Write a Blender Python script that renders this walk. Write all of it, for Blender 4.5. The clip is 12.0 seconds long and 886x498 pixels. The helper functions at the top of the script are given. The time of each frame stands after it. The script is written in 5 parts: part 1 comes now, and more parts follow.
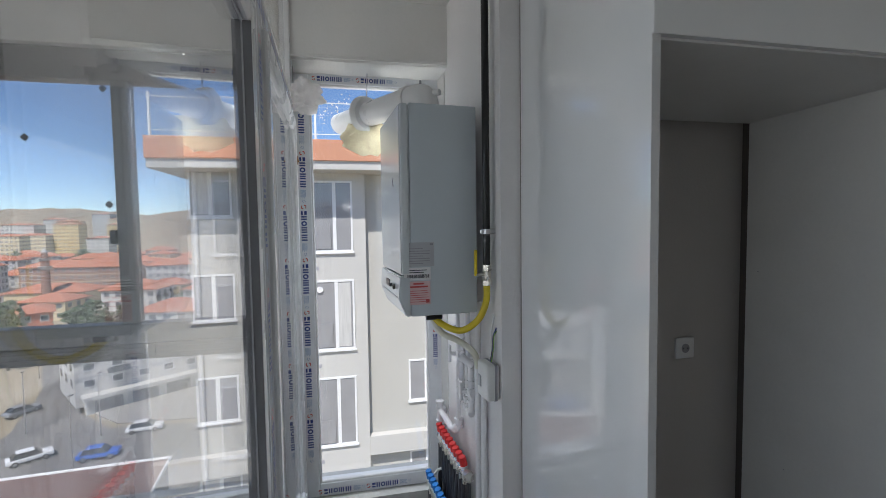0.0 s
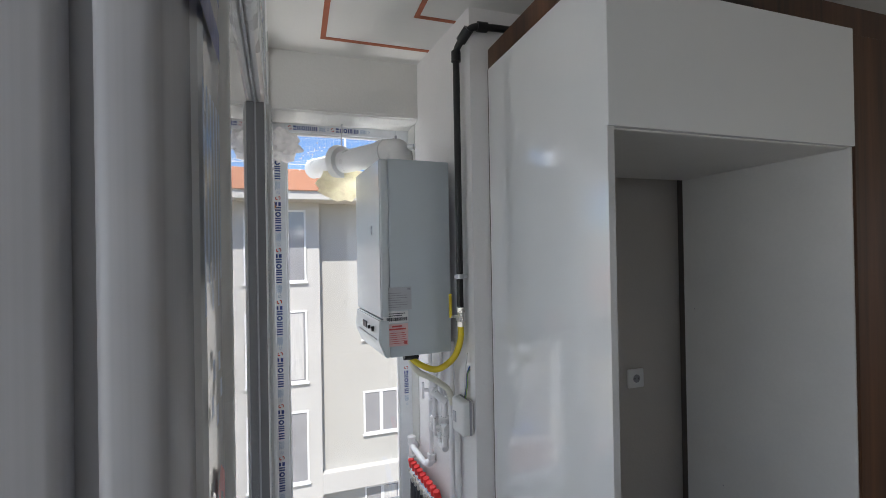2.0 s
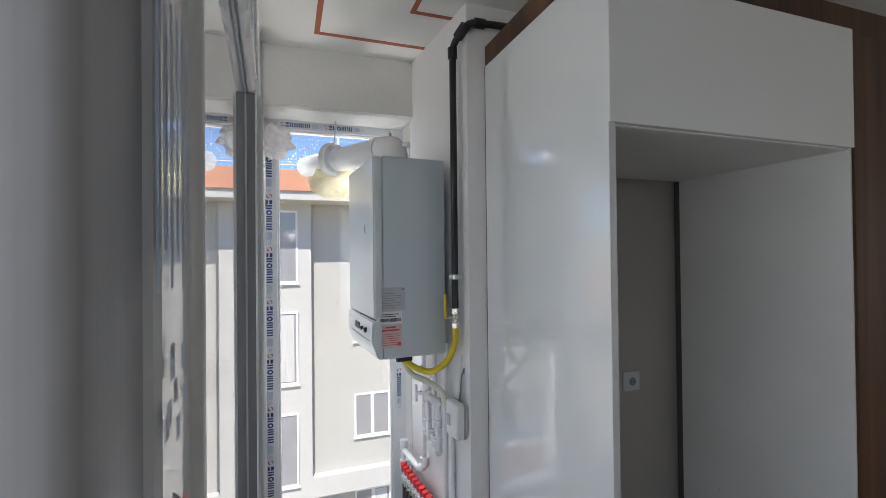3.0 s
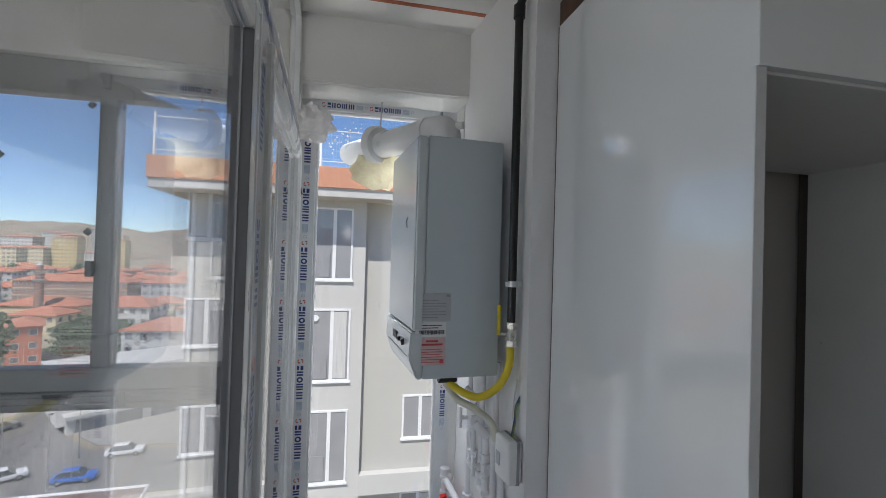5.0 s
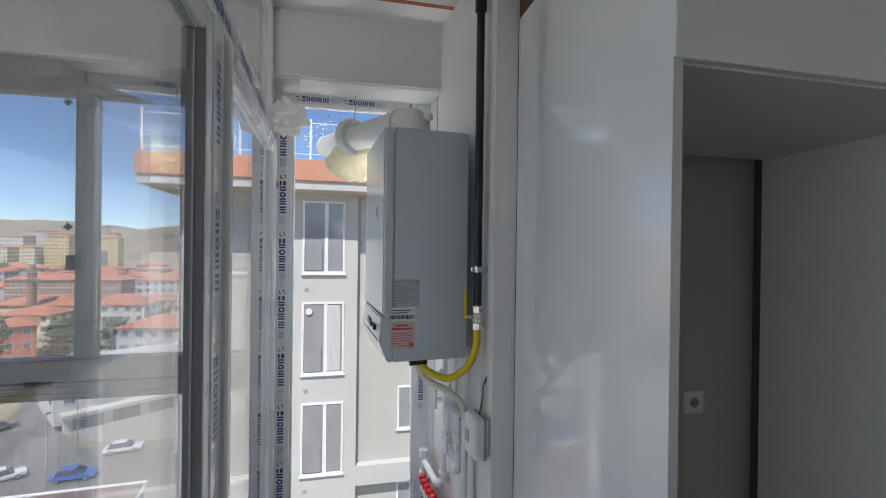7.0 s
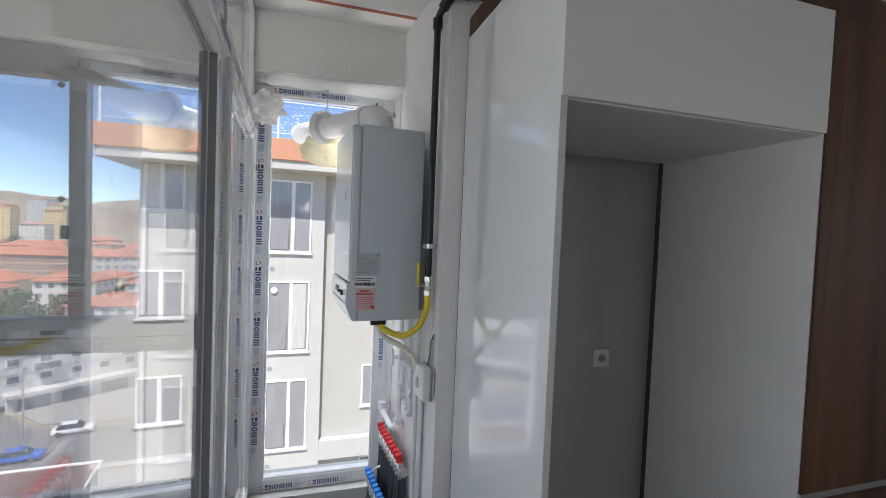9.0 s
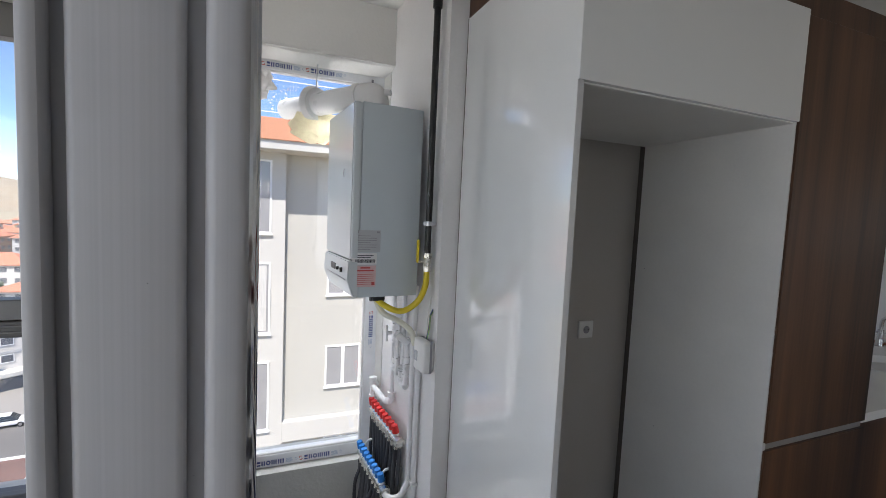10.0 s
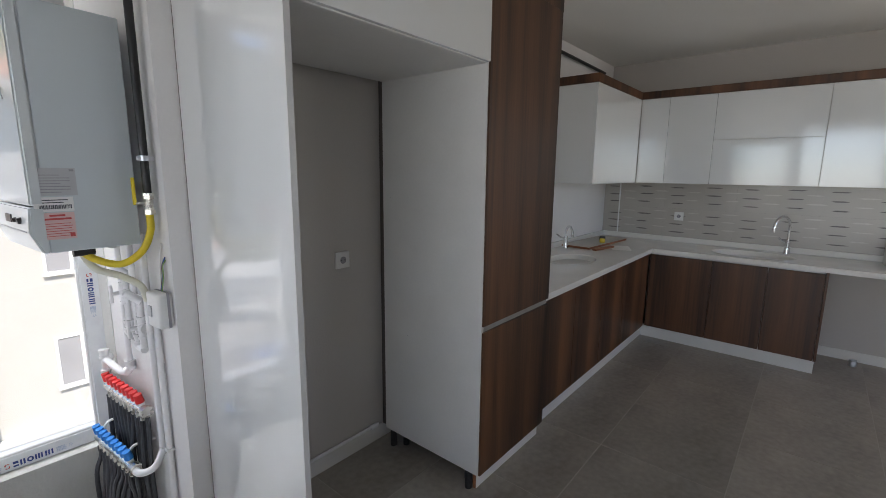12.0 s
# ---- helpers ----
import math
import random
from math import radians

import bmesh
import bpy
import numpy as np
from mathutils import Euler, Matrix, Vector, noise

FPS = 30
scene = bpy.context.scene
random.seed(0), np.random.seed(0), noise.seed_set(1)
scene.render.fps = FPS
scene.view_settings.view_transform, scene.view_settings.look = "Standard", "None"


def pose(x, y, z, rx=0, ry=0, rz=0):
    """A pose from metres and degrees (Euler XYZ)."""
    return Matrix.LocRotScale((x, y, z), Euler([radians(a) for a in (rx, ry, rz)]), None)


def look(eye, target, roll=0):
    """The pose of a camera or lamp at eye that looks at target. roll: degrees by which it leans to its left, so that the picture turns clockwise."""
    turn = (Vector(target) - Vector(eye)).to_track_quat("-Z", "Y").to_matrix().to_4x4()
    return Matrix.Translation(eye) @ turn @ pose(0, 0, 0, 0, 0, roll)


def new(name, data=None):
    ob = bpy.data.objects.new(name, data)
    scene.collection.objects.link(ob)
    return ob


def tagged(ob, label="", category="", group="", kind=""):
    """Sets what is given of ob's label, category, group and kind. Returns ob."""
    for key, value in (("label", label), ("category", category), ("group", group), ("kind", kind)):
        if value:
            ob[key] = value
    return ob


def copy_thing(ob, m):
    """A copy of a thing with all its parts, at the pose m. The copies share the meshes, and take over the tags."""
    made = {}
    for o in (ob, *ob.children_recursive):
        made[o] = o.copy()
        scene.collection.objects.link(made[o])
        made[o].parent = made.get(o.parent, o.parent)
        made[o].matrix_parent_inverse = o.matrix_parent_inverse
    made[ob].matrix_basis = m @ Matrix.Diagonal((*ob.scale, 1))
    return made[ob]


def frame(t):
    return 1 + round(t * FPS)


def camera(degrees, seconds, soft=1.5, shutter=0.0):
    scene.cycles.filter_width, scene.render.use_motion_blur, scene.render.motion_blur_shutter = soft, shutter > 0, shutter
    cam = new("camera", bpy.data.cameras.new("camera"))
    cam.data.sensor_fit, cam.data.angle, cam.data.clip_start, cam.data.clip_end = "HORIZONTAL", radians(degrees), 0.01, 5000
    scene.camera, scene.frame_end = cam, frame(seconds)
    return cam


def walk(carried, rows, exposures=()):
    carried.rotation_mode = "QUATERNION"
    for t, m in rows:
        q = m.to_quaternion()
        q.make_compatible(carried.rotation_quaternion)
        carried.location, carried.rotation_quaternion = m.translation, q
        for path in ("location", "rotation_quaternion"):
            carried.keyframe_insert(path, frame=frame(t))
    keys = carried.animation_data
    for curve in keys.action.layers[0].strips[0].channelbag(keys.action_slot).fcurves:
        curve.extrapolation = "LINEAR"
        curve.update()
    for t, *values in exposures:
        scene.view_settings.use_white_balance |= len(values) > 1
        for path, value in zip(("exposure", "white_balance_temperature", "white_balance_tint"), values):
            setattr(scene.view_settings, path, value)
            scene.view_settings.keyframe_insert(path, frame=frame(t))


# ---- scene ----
cam = camera(89.9, 12.0, soft=0.7)
PATH = [
    (0, (0.1561, 0.2207, 1.5502), (0.5451, 2.0467, 1.4511), -0.8),
    (0.5, (0.13, 0.2253, 1.5512), (0.5161, 2.0533, 1.4586), -0.8),
    (1, (0.1253, 0.201, 1.5596), (0.5395, 2.0233, 1.4895), -1.3),
    (1.5, (0.1356, 0.1449, 1.6073), (0.6236, 1.9495, 1.5848), -1.3),
    (2, (0.0365, 0.1216, 1.6278), (0.6227, 1.8971, 1.6362), -1.0),
    (2.5, (0.0159, 0.1178, 1.6157), (0.6657, 1.8709, 1.6288), -0.6),
    (4.5, (0.1533, 0.417, 1.6288), (0.5526, 2.244, 1.6727), 0.6),
    (5, (0.1328, 0.4366, 1.6101), (0.5273, 2.2646, 1.6372), 1.7),
    (5.5, (0.1365, 0.4441, 1.6017), (0.5255, 2.273, 1.6185), 2.0),
    (6, (0.1552, 0.4329, 1.6063), (0.5236, 2.2655, 1.6138), 1.7),
    (6.5, (0.2188, 0.4264, 1.5951), (0.5891, 2.2599, 1.5979), 0.9),
    (8.5, (0.1608, 0.0664, 1.6026), (0.7293, 1.8476, 1.5512), 2.3),
    (9, (0.1823, 0.0589, 1.5839), (0.7293, 1.8457, 1.5128), 2.3),
    (9.5, (0.1178, 0.0449, 1.5801), (0.7181, 1.813, 1.481), 2.4),
    (10, (0.0122, 0.0655, 1.5633), (0.7246, 1.7877, 1.4212), 2.6),
    (10.5, (-0.0224, 0.0729, 1.5502), (0.806, 1.7382, 1.3632), 2.9),
    (11, (-0.0243, 0.0636, 1.5381), (0.9387, 1.6484, 1.2978), 2.8),
    (11.5, (0.0215, 0.0234, 1.5063), (1.1865, 1.4577, 1.2211), 2.0),
    (12, (0.1103, -0.0514, 1.4904), (1.5222, 1.1323, 1.1697), 0.6),
]
EXPOSURES = [(0.0, 0.16, 6280, 10), (1.0, 0.2, 6280, 10), (1.5, 0.2, 6300, 10), (2.0, 0.45, 6400, 11), (2.5, 0.64, 6440, 11), (4.5, 0.06, 6280, 10), (6.5, 0.06, 6280, 10), (8.5, 0.48, 6380, 11), (9.5, 0.5, 6400, 11), (10.0, 0.62, 6480, 12), (10.5, 0.98, 6560, 12), (11.0, 1.12, 6580, 12), (11.5, 1.06, 6580, 12), (12.0, 0.93, 6570, 12)]
walk(cam, [(t, look(eye, target, roll)) for t, eye, target, roll in PATH], EXPOSURES)

# ---- world, sun and light ----
SUN_EL, SUN_AZ = 57.0, 200.0      # degrees: height, and bearing from +y clockwise
world = bpy.data.worlds.new("world")
scene.world = world
world.use_nodes = True
wn = world.node_tree.nodes
sky = wn.new("ShaderNodeTexSky")
sky.sky_type = "NISHITA"
sky.sun_disc = False
sky.sun_elevation, sky.sun_rotation = radians(SUN_EL), radians(SUN_AZ)
sky.air_density, sky.dust_density, sky.ozone_density, sky.altitude = 0.85, 0.0, 4.5, 1500
world.node_tree.links.new(sky.outputs[0], wn["Background"].inputs[0])
wn["Background"].inputs[1].default_value = 0.145
sun = new("sun", bpy.data.lights.new("sun", "SUN"))
sun.data.energy, sun.data.angle, sun.data.color = 5.0, radians(0.5), (1.0, 0.95, 0.88)
sa, se = radians(SUN_AZ), radians(SUN_EL)
sun.matrix_world = look((math.sin(sa) * math.cos(se) * 50, math.cos(sa) * math.cos(se) * 50, math.sin(se) * 50), (0, 0, 0))



def fill_lamp(name, m, wide, high, watts, color=(0.93, 0.97, 1.0)):
    """An added area lamp that stands in for daylight from out of sight."""
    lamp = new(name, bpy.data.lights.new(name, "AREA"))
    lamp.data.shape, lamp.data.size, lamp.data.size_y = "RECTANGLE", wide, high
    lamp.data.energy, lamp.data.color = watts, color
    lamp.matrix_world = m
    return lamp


# Added fill at the unseen balcony end, brightening boiler, jamb and side panel.
fill_lamp("fill_balcony_end", look((-2.22, -0.6, 1.3), (0, -0.6, 1.3)), 3.6, 2.0, 21)
# Added fill lamp at a window that is never in view.
fill_lamp("fill_kitchen_south", look((3.85, -2.55, 1.55), (3.85, 0, 1.45)), 1.6, 1.3, 5.2, (1.0, 0.97, 0.93))
# Added fill outside above the window, hidden by the lintel, brightening the nook.
fill_lamp("fill_nook_window", look((0.28, 3.0, 2.62), (0.42, 1.95, 0.6)), 0.7, 0.3, 21)
# Added fill hidden below the outer sill, lifting the window head from beneath.
fill_lamp("fill_nook_sill", look((0.27, 2.73, 0.0), (0.27, 2.38, 2.2)), 0.6, 0.14, 9, (1.0, 0.97, 0.92))


# ---- materials ----
def material(name, color, rough=0.5, metal=0.0, var=0.06, scale=3.0, bump=0.05, fine=80.0, spec=0.5, stretch=(1, 1, 1), rvar=0.08, dirt=0.0):
    m = bpy.data.materials.new(name)
    m.use_nodes = True
    nt = m.node_tree
    n, l = nt.nodes, nt.links
    b = n["Principled BSDF"]
    co = n.new("ShaderNodeTexCoord")
    mp = n.new("ShaderNodeMapping")
    mp.inputs["Scale"].default_value = stretch
    l.new(co.outputs["Object"], mp.inputs[0])
    big, small = n.new("ShaderNodeTexNoise"), n.new("ShaderNodeTexNoise")
    for t, s, d in ((big, scale, 4), (small, fine, 3)):
        t.inputs["Scale"].default_value, t.inputs["Detail"].default_value = s, d
        l.new(mp.outputs[0], t.inputs["Vector"])
    add = n.new("ShaderNodeMath")
    add.operation = "MULTIPLY_ADD"
    add.inputs[1].default_value = 0.35
    l.new(small.outputs[0], add.inputs[0])
    l.new(big.outputs[0], add.inputs[2])
    ramp = n.new("ShaderNodeValToRGB")
    ramp.color_ramp.elements[0].position, ramp.color_ramp.elements[1].position = 0.4, 0.95
    ramp.color_ramp.elements[0].color = (*[c * (1 - var - dirt) for c in color], 1)
    ramp.color_ramp.elements[1].color = (*[min(1, c * (1 + var)) for c in color], 1)
    l.new(add.outputs[0], ramp.inputs[0])
    l.new(ramp.outputs[0], b.inputs["Base Color"])
    rr = n.new("ShaderNodeMapRange")
    rr.inputs[3].default_value, rr.inputs[4].default_value = max(0.02, rough - rvar), min(1, rough + rvar)
    l.new(big.outputs[0], rr.inputs[0])
    l.new(rr.outputs[0], b.inputs["Roughness"])
    b.inputs["Metallic"].default_value = metal
    b.inputs["Specular IOR Level"].default_value = spec
    if bump:
        bp = n.new("ShaderNodeBump")
        bp.inputs["Strength"].default_value, bp.inputs["Distance"].default_value = bump, 0.01
        l.new(small.outputs[0], bp.inputs["Height"])
        l.new(bp.outputs[0], b.inputs["Normal"])
    return m


def per_piece(m, amount):
    """Vary a material's brightness from piece to piece."""
    nt = m.node_tree
    n, l = nt.nodes, nt.links
    b = n["Principled BSDF"]
    src = b.inputs["Base Color"].links[0].from_socket
    info, mr, hsv = n.new("ShaderNodeObjectInfo"), n.new("ShaderNodeMapRange"), n.new("ShaderNodeHueSaturation")
    mr.inputs[3].default_value, mr.inputs[4].default_value = 1 - amount, 1 + amount
    l.new(info.outputs["Random"], mr.inputs[0])
    l.new(mr.outputs[0], hsv.inputs["Value"])
    l.new(src, hsv.inputs["Color"])
    l.new(hsv.outputs[0], b.inputs["Base Color"])
    return m


def streaked(m):
    """Fine upright drawing marks, as on an extruded profile."""
    nt = m.node_tree
    n, l = nt.nodes, nt.links
    b = n["Principled BSDF"]
    src = b.inputs["Base Color"].links[0].from_socket
    co, mp, no, mr, hsv = (n.new("ShaderNode" + k) for k in ("TexCoord", "Mapping", "TexNoise", "MapRange", "HueSaturation"))
    mp.inputs["Scale"].default_value = (900, 900, 1.4)
    no.inputs["Scale"].default_value, no.inputs["Detail"].default_value = 1.0, 3
    mr.inputs[1].default_value, mr.inputs[2].default_value, mr.inputs[3].default_value, mr.inputs[4].default_value = 0.3, 0.7, 0.965, 1.03
    l.new(co.outputs["Object"], mp.inputs[0])
    l.new(mp.outputs[0], no.inputs["Vector"])
    l.new(no.outputs[0], mr.inputs[0])
    l.new(mr.outputs[0], hsv.inputs["Value"])
    l.new(src, hsv.inputs["Color"])
    l.new(hsv.outputs[0], b.inputs["Base Color"])
    return m


def lets_light_through(m, amount):
    """Thin or loose stuff that light passes through."""
    n, l = m.node_tree.nodes, m.node_tree.links
    b = n["Principled BSDF"]
    tl, mix = n.new("ShaderNodeBsdfTranslucent"), n.new("ShaderNodeMixShader")
    l.new(b.inputs["Base Color"].links[0].from_socket, tl.inputs["Color"])
    mix.inputs[0].default_value = amount
    l.new(b.outputs[0], mix.inputs[1])
    l.new(tl.outputs[0], mix.inputs[2])
    l.new(mix.outputs[0], n["Material Output"].inputs[0])
    return m


def glass_material(name, tint=(1, 1, 1), ior=1.5, film=0.0):
    m = bpy.data.materials.new(name)
    m.use_nodes = True
    n, l = m.node_tree.nodes, m.node_tree.links
    n.remove(n["Principled BSDF"])
    g = n.new("ShaderNodeBsdfGlass")
    g.inputs["Color"].default_value, g.inputs["Roughness"].default_value, g.inputs["IOR"].default_value = (*tint, 1), 0.0, ior
    if film:
        d, tl, mix, co, no, mr = (n.new("ShaderNode" + k) for k in ("BsdfDiffuse", "BsdfTranslucent", "MixShader", "TexCoord", "TexNoise", "MapRange"))
        both, mix2 = n.new("ShaderNodeMixShader"), mix
        l.new(d.outputs[0], both.inputs[1])
        l.new(tl.outputs[0], both.inputs[2])
        no.inputs["Scale"].default_value, no.inputs["Detail"].default_value = 2.5, 8
        l.new(co.outputs["Object"], no.inputs["Vector"])
        mr.inputs[1].default_value, mr.inputs[2].default_value = 0.3, 0.75
        mr.inputs[3].default_value, mr.inputs[4].default_value = film * 0.5, film * 1.5
        l.new(no.outputs[0], mr.inputs[0])
        l.new(mr.outputs[0], mix.inputs[0])
        l.new(g.outputs[0], mix.inputs[1])
        l.new(both.outputs[0], mix.inputs[2])
        l.new(mix.outputs[0], n["Material Output"].inputs[0])
    else:
        l.new(g.outputs[0], n["Material Output"].inputs[0])
    return m


def wood_material(name, dark, light):
    m = bpy.data.materials.new(name)
    m.use_nodes = True
    n, l = m.node_tree.nodes, m.node_tree.links
    b = n["Principled BSDF"]
    co, mp, mp2 = n.new("ShaderNodeTexCoord"), n.new("ShaderNodeMapping"), n.new("ShaderNodeMapping")
    mp.inputs["Scale"].default_value, mp2.inputs["Scale"].default_value = (5.5, 5.5, 0.22), (70, 70, 3.0)
    broad, fine = n.new("ShaderNodeTexNoise"), n.new("ShaderNodeTexNoise")
    broad.inputs["Scale"].default_value, broad.inputs["Detail"].default_value, broad.inputs["Distortion"].default_value = 1.0, 5, 0.6
    fine.inputs["Scale"].default_value, fine.inputs["Detail"].default_value = 1.0, 4
    for a, t in ((mp, broad), (mp2, fine)):
        l.new(co.outputs["Object"], a.inputs[0])
        l.new(a.outputs[0], t.inputs["Vector"])
    mix = n.new("ShaderNodeMath")
    mix.operation = "MULTIPLY_ADD"
    mix.inputs[1].default_value = 0.22
    l.new(fine.outputs[0], mix.inputs[0])
    l.new(broad.outputs[0], mix.inputs[2])
    ramp = n.new("ShaderNodeValToRGB")
    ramp.color_ramp.elements[0].position, ramp.color_ramp.elements[1].position = 0.44, 0.80
    ramp.color_ramp.elements[0].color, ramp.color_ramp.elements[1].color = (*dark, 1), (*light, 1)
    l.new(mix.outputs[0], ramp.inputs[0])
    l.new(ramp.outputs[0], b.inputs["Base Color"])
    b.inputs["Roughness"].default_value = 0.42
    bp = n.new("ShaderNodeBump")
    bp.inputs["Strength"].default_value, bp.inputs["Distance"].default_value = 0.08, 0.003
    l.new(fine.outputs[0], bp.inputs["Height"])
    l.new(bp.outputs[0], b.inputs["Normal"])
    return m


PLASTER = material("plaster", (0.74, 0.73, 0.70), 0.75, var=0.03, scale=2, bump=0.12, fine=90, dirt=0.02)
PLASTER_LILAC = material("plaster_off_white", (0.82, 0.805, 0.80), 0.7, var=0.03, scale=2, bump=0.10, fine=70, dirt=0.02)
PLASTER_GREY = material("plaster_grey", (0.50, 0.50, 0.48), 0.85, var=0.08, scale=3, bump=0.25, fine=60)
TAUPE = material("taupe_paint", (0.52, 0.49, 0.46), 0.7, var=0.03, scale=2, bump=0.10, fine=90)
CEILING = material("ceiling_paint", (0.80, 0.79, 0.76), 0.8, var=0.02, scale=2, bump=0.06, fine=90)
TAPE = material("masking_tape", (0.40, 0.12, 0.06), 0.7, var=0.12, scale=20)
CEMENT = material("bare_cement", (0.42, 0.41, 0.39), 0.9, var=0.25, scale=9, bump=0.5, fine=60)
CEMENT_PALE = material("pale_cement", (0.58, 0.57, 0.55), 0.8, var=0.15, scale=7, bump=0.3, fine=60)
PVC = material("white_pvc", (0.80, 0.80, 0.80), 0.28, var=0.02, scale=4, bump=0.01, rvar=0.06)
PVC_FILM = material("pvc_under_film", (0.84, 0.85, 0.87), 0.09, var=0.06, scale=12, bump=0.04, fine=25, rvar=0.05)
# Grey base: the jamb is white PVC, its shade put into the colour.
PVC_SHADED = streaked(material("shaded_pvc_jamb", (0.43, 0.43, 0.45), 0.42, var=0.05, scale=5, bump=0.03, fine=40, rvar=0.1))
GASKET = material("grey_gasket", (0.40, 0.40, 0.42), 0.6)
GASKET_DARK = material("dark_grey_gasket", (0.12, 0.12, 0.125), 0.6)
BEAD_SHADE = material("bead_shade", (0.17, 0.17, 0.18), 0.5)
PRINT_BLUE = material("blue_print", (0.03, 0.06, 0.24), 0.4, var=0.15, scale=30)
PRINT_PALE = material("pale_blue_print", (0.33, 0.42, 0.58), 0.4, var=0.2, scale=30)
PRINT_RED = material("red_print", (0.55, 0.06, 0.05), 0.4, var=0.15, scale=30)
ALU = material("grey_aluminium", (0.115, 0.112, 0.11), 0.42, metal=0.35, var=0.05, scale=6)
ALU_DARK = material("dark_track", (0.07, 0.065, 0.06), 0.5)
GLASS = glass_material("clear_glass")
GLASS_DUSTY = glass_material("dusty_glass", film=0.02)
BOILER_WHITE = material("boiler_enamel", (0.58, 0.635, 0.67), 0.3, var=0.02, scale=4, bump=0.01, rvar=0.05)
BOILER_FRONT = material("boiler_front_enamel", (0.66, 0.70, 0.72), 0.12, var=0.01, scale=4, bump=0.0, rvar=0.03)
# Dark brown that paints the shade inside gaps beside the tall panels.
GAP_SHADE = material("gap_shade", (0.10, 0.085, 0.075), 0.7)
BLACK_PLASTIC = material("black_plastic", (0.02, 0.02, 0.022), 0.4)
WHITE_PLASTIC = material("white_plastic", (0.80, 0.80, 0.79), 0.35, var=0.03, scale=10)
PIPE_WHITE = material("white_pipe_plastic", (0.82, 0.81, 0.82), 0.3, var=0.03, scale=14)
FLUE_WHITE = material("white_flue_paint", (0.84, 0.84, 0.84), 0.3, var=0.02, scale=6)
GAS_BLACK = material("black_painted_steel", (0.012, 0.012, 0.013), 0.4, var=0.2, scale=20, bump=0.08)
STEEL = material("zinc_steel", (0.60, 0.60, 0.62), 0.3, metal=1.0, var=0.1, scale=30)
BRASS_NICKEL = material("nickelled_brass", (0.62, 0.60, 0.55), 0.28, metal=1.0, var=0.1, scale=40)
YELLOW = material("yellow_hose", (0.72, 0.55, 0.02), 0.38, var=0.06, scale=20)
CREAM = material("cream_hose", (0.74, 0.72, 0.62), 0.4, var=0.05, scale=20)
LABEL_GREY = material("grey_label", (0.50, 0.51, 0.54), 0.35, var=0.03, scale=30)
LABEL_WHITE = material("white_label", (0.80, 0.80, 0.80), 0.4, var=0.03, scale=30)
LABEL_RED = material("pale_red_label", (0.74, 0.52, 0.52), 0.4, var=0.04, scale=30)
INK = material("dark_ink", (0.09, 0.09, 0.11), 0.5)
INK_GREY = material("grey_ink", (0.33, 0.33, 0.36), 0.5)
INK_RED = material("red_ink", (0.60, 0.10, 0.10), 0.5)
CAP_RED = material("red_cap", (0.72, 0.03, 0.03), 0.35, var=0.05, scale=30)
CAP_BLUE = material("blue_cap", (0.02, 0.22, 0.66), 0.35, var=0.05, scale=30)
PEX = material("dark_grey_pipe", (0.055, 0.058, 0.068), 0.45, var=0.15, scale=20)
WOOL = lets_light_through(material("yellow_mineral_wool", (0.93, 0.85, 0.70), 0.95, var=0.14, scale=30, bump=0.6, fine=150), 0.6)
BAG = lets_light_through(material("white_plastic_bag", (0.90, 0.88, 0.87), 0.25, var=0.06, scale=20, bump=0.4, fine=40), 0.7)
RUST = material("brown_rust", (0.28, 0.11, 0.03), 0.8, var=0.3, scale=60)
GLOSS_WHITE = material("white_high_gloss", (0.80, 0.815, 0.82), 0.11, var=0.012, scale=3, bump=0.0, fine=6, rvar=0.02, spec=1.0)
GLOSS_WHITE.node_tree.nodes["Principled BSDF"].inputs["Coat Weight"].default_value = 0.8
GLOSS_WHITE.node_tree.nodes["Principled BSDF"].inputs["Coat Roughness"].default_value = 0.07
MELAMINE = material("white_melamine", (0.70, 0.69, 0.67), 0.45, var=0.035, scale=5, bump=0.03, dirt=0.02)
GRIP = material("dull_aluminium_grip", (0.34, 0.33, 0.31), 0.45, metal=0.4, var=0.06, scale=20)
EDGE = material("panel_edge", (0.60, 0.60, 0.60), 0.4)
WALNUT = wood_material("dark_walnut_veneer", (0.018, 0.008, 0.0045), (0.165, 0.068, 0.028))
STONE = material("off_white_stone", (0.82, 0.80, 0.76), 0.2, var=0.012, scale=6, bump=0.004, fine=200)
PLINTH = material("white_plinth", (0.74, 0.74, 0.72), 0.4, var=0.04, scale=6)
CHROME = material("chrome", (0.75, 0.75, 0.76), 0.08, metal=1.0, var=0.01)
TILE_FLOOR = per_piece(material("grey_floor_tile", (0.285, 0.258, 0.226), 0.34, var=0.42, scale=1.9, bump=0.05, fine=30, rvar=0.12), 0.10)
GROUT = material("grout", (0.40, 0.37, 0.33), 0.9)
GLOVE_YELLOW = material("yellow_tape_measure", (0.75, 0.55, 0.04), 0.5)
BOARD_WOOD = material("reddish_board", (0.32, 0.13, 0.06), 0.5, var=0.15, scale=20)
BOARD_FACE = material("pale_laminate", (0.52, 0.48, 0.42), 0.4, var=0.06, scale=8, bump=0.03)
PAPER = material("paper", (0.76, 0.75, 0.72), 0.8)


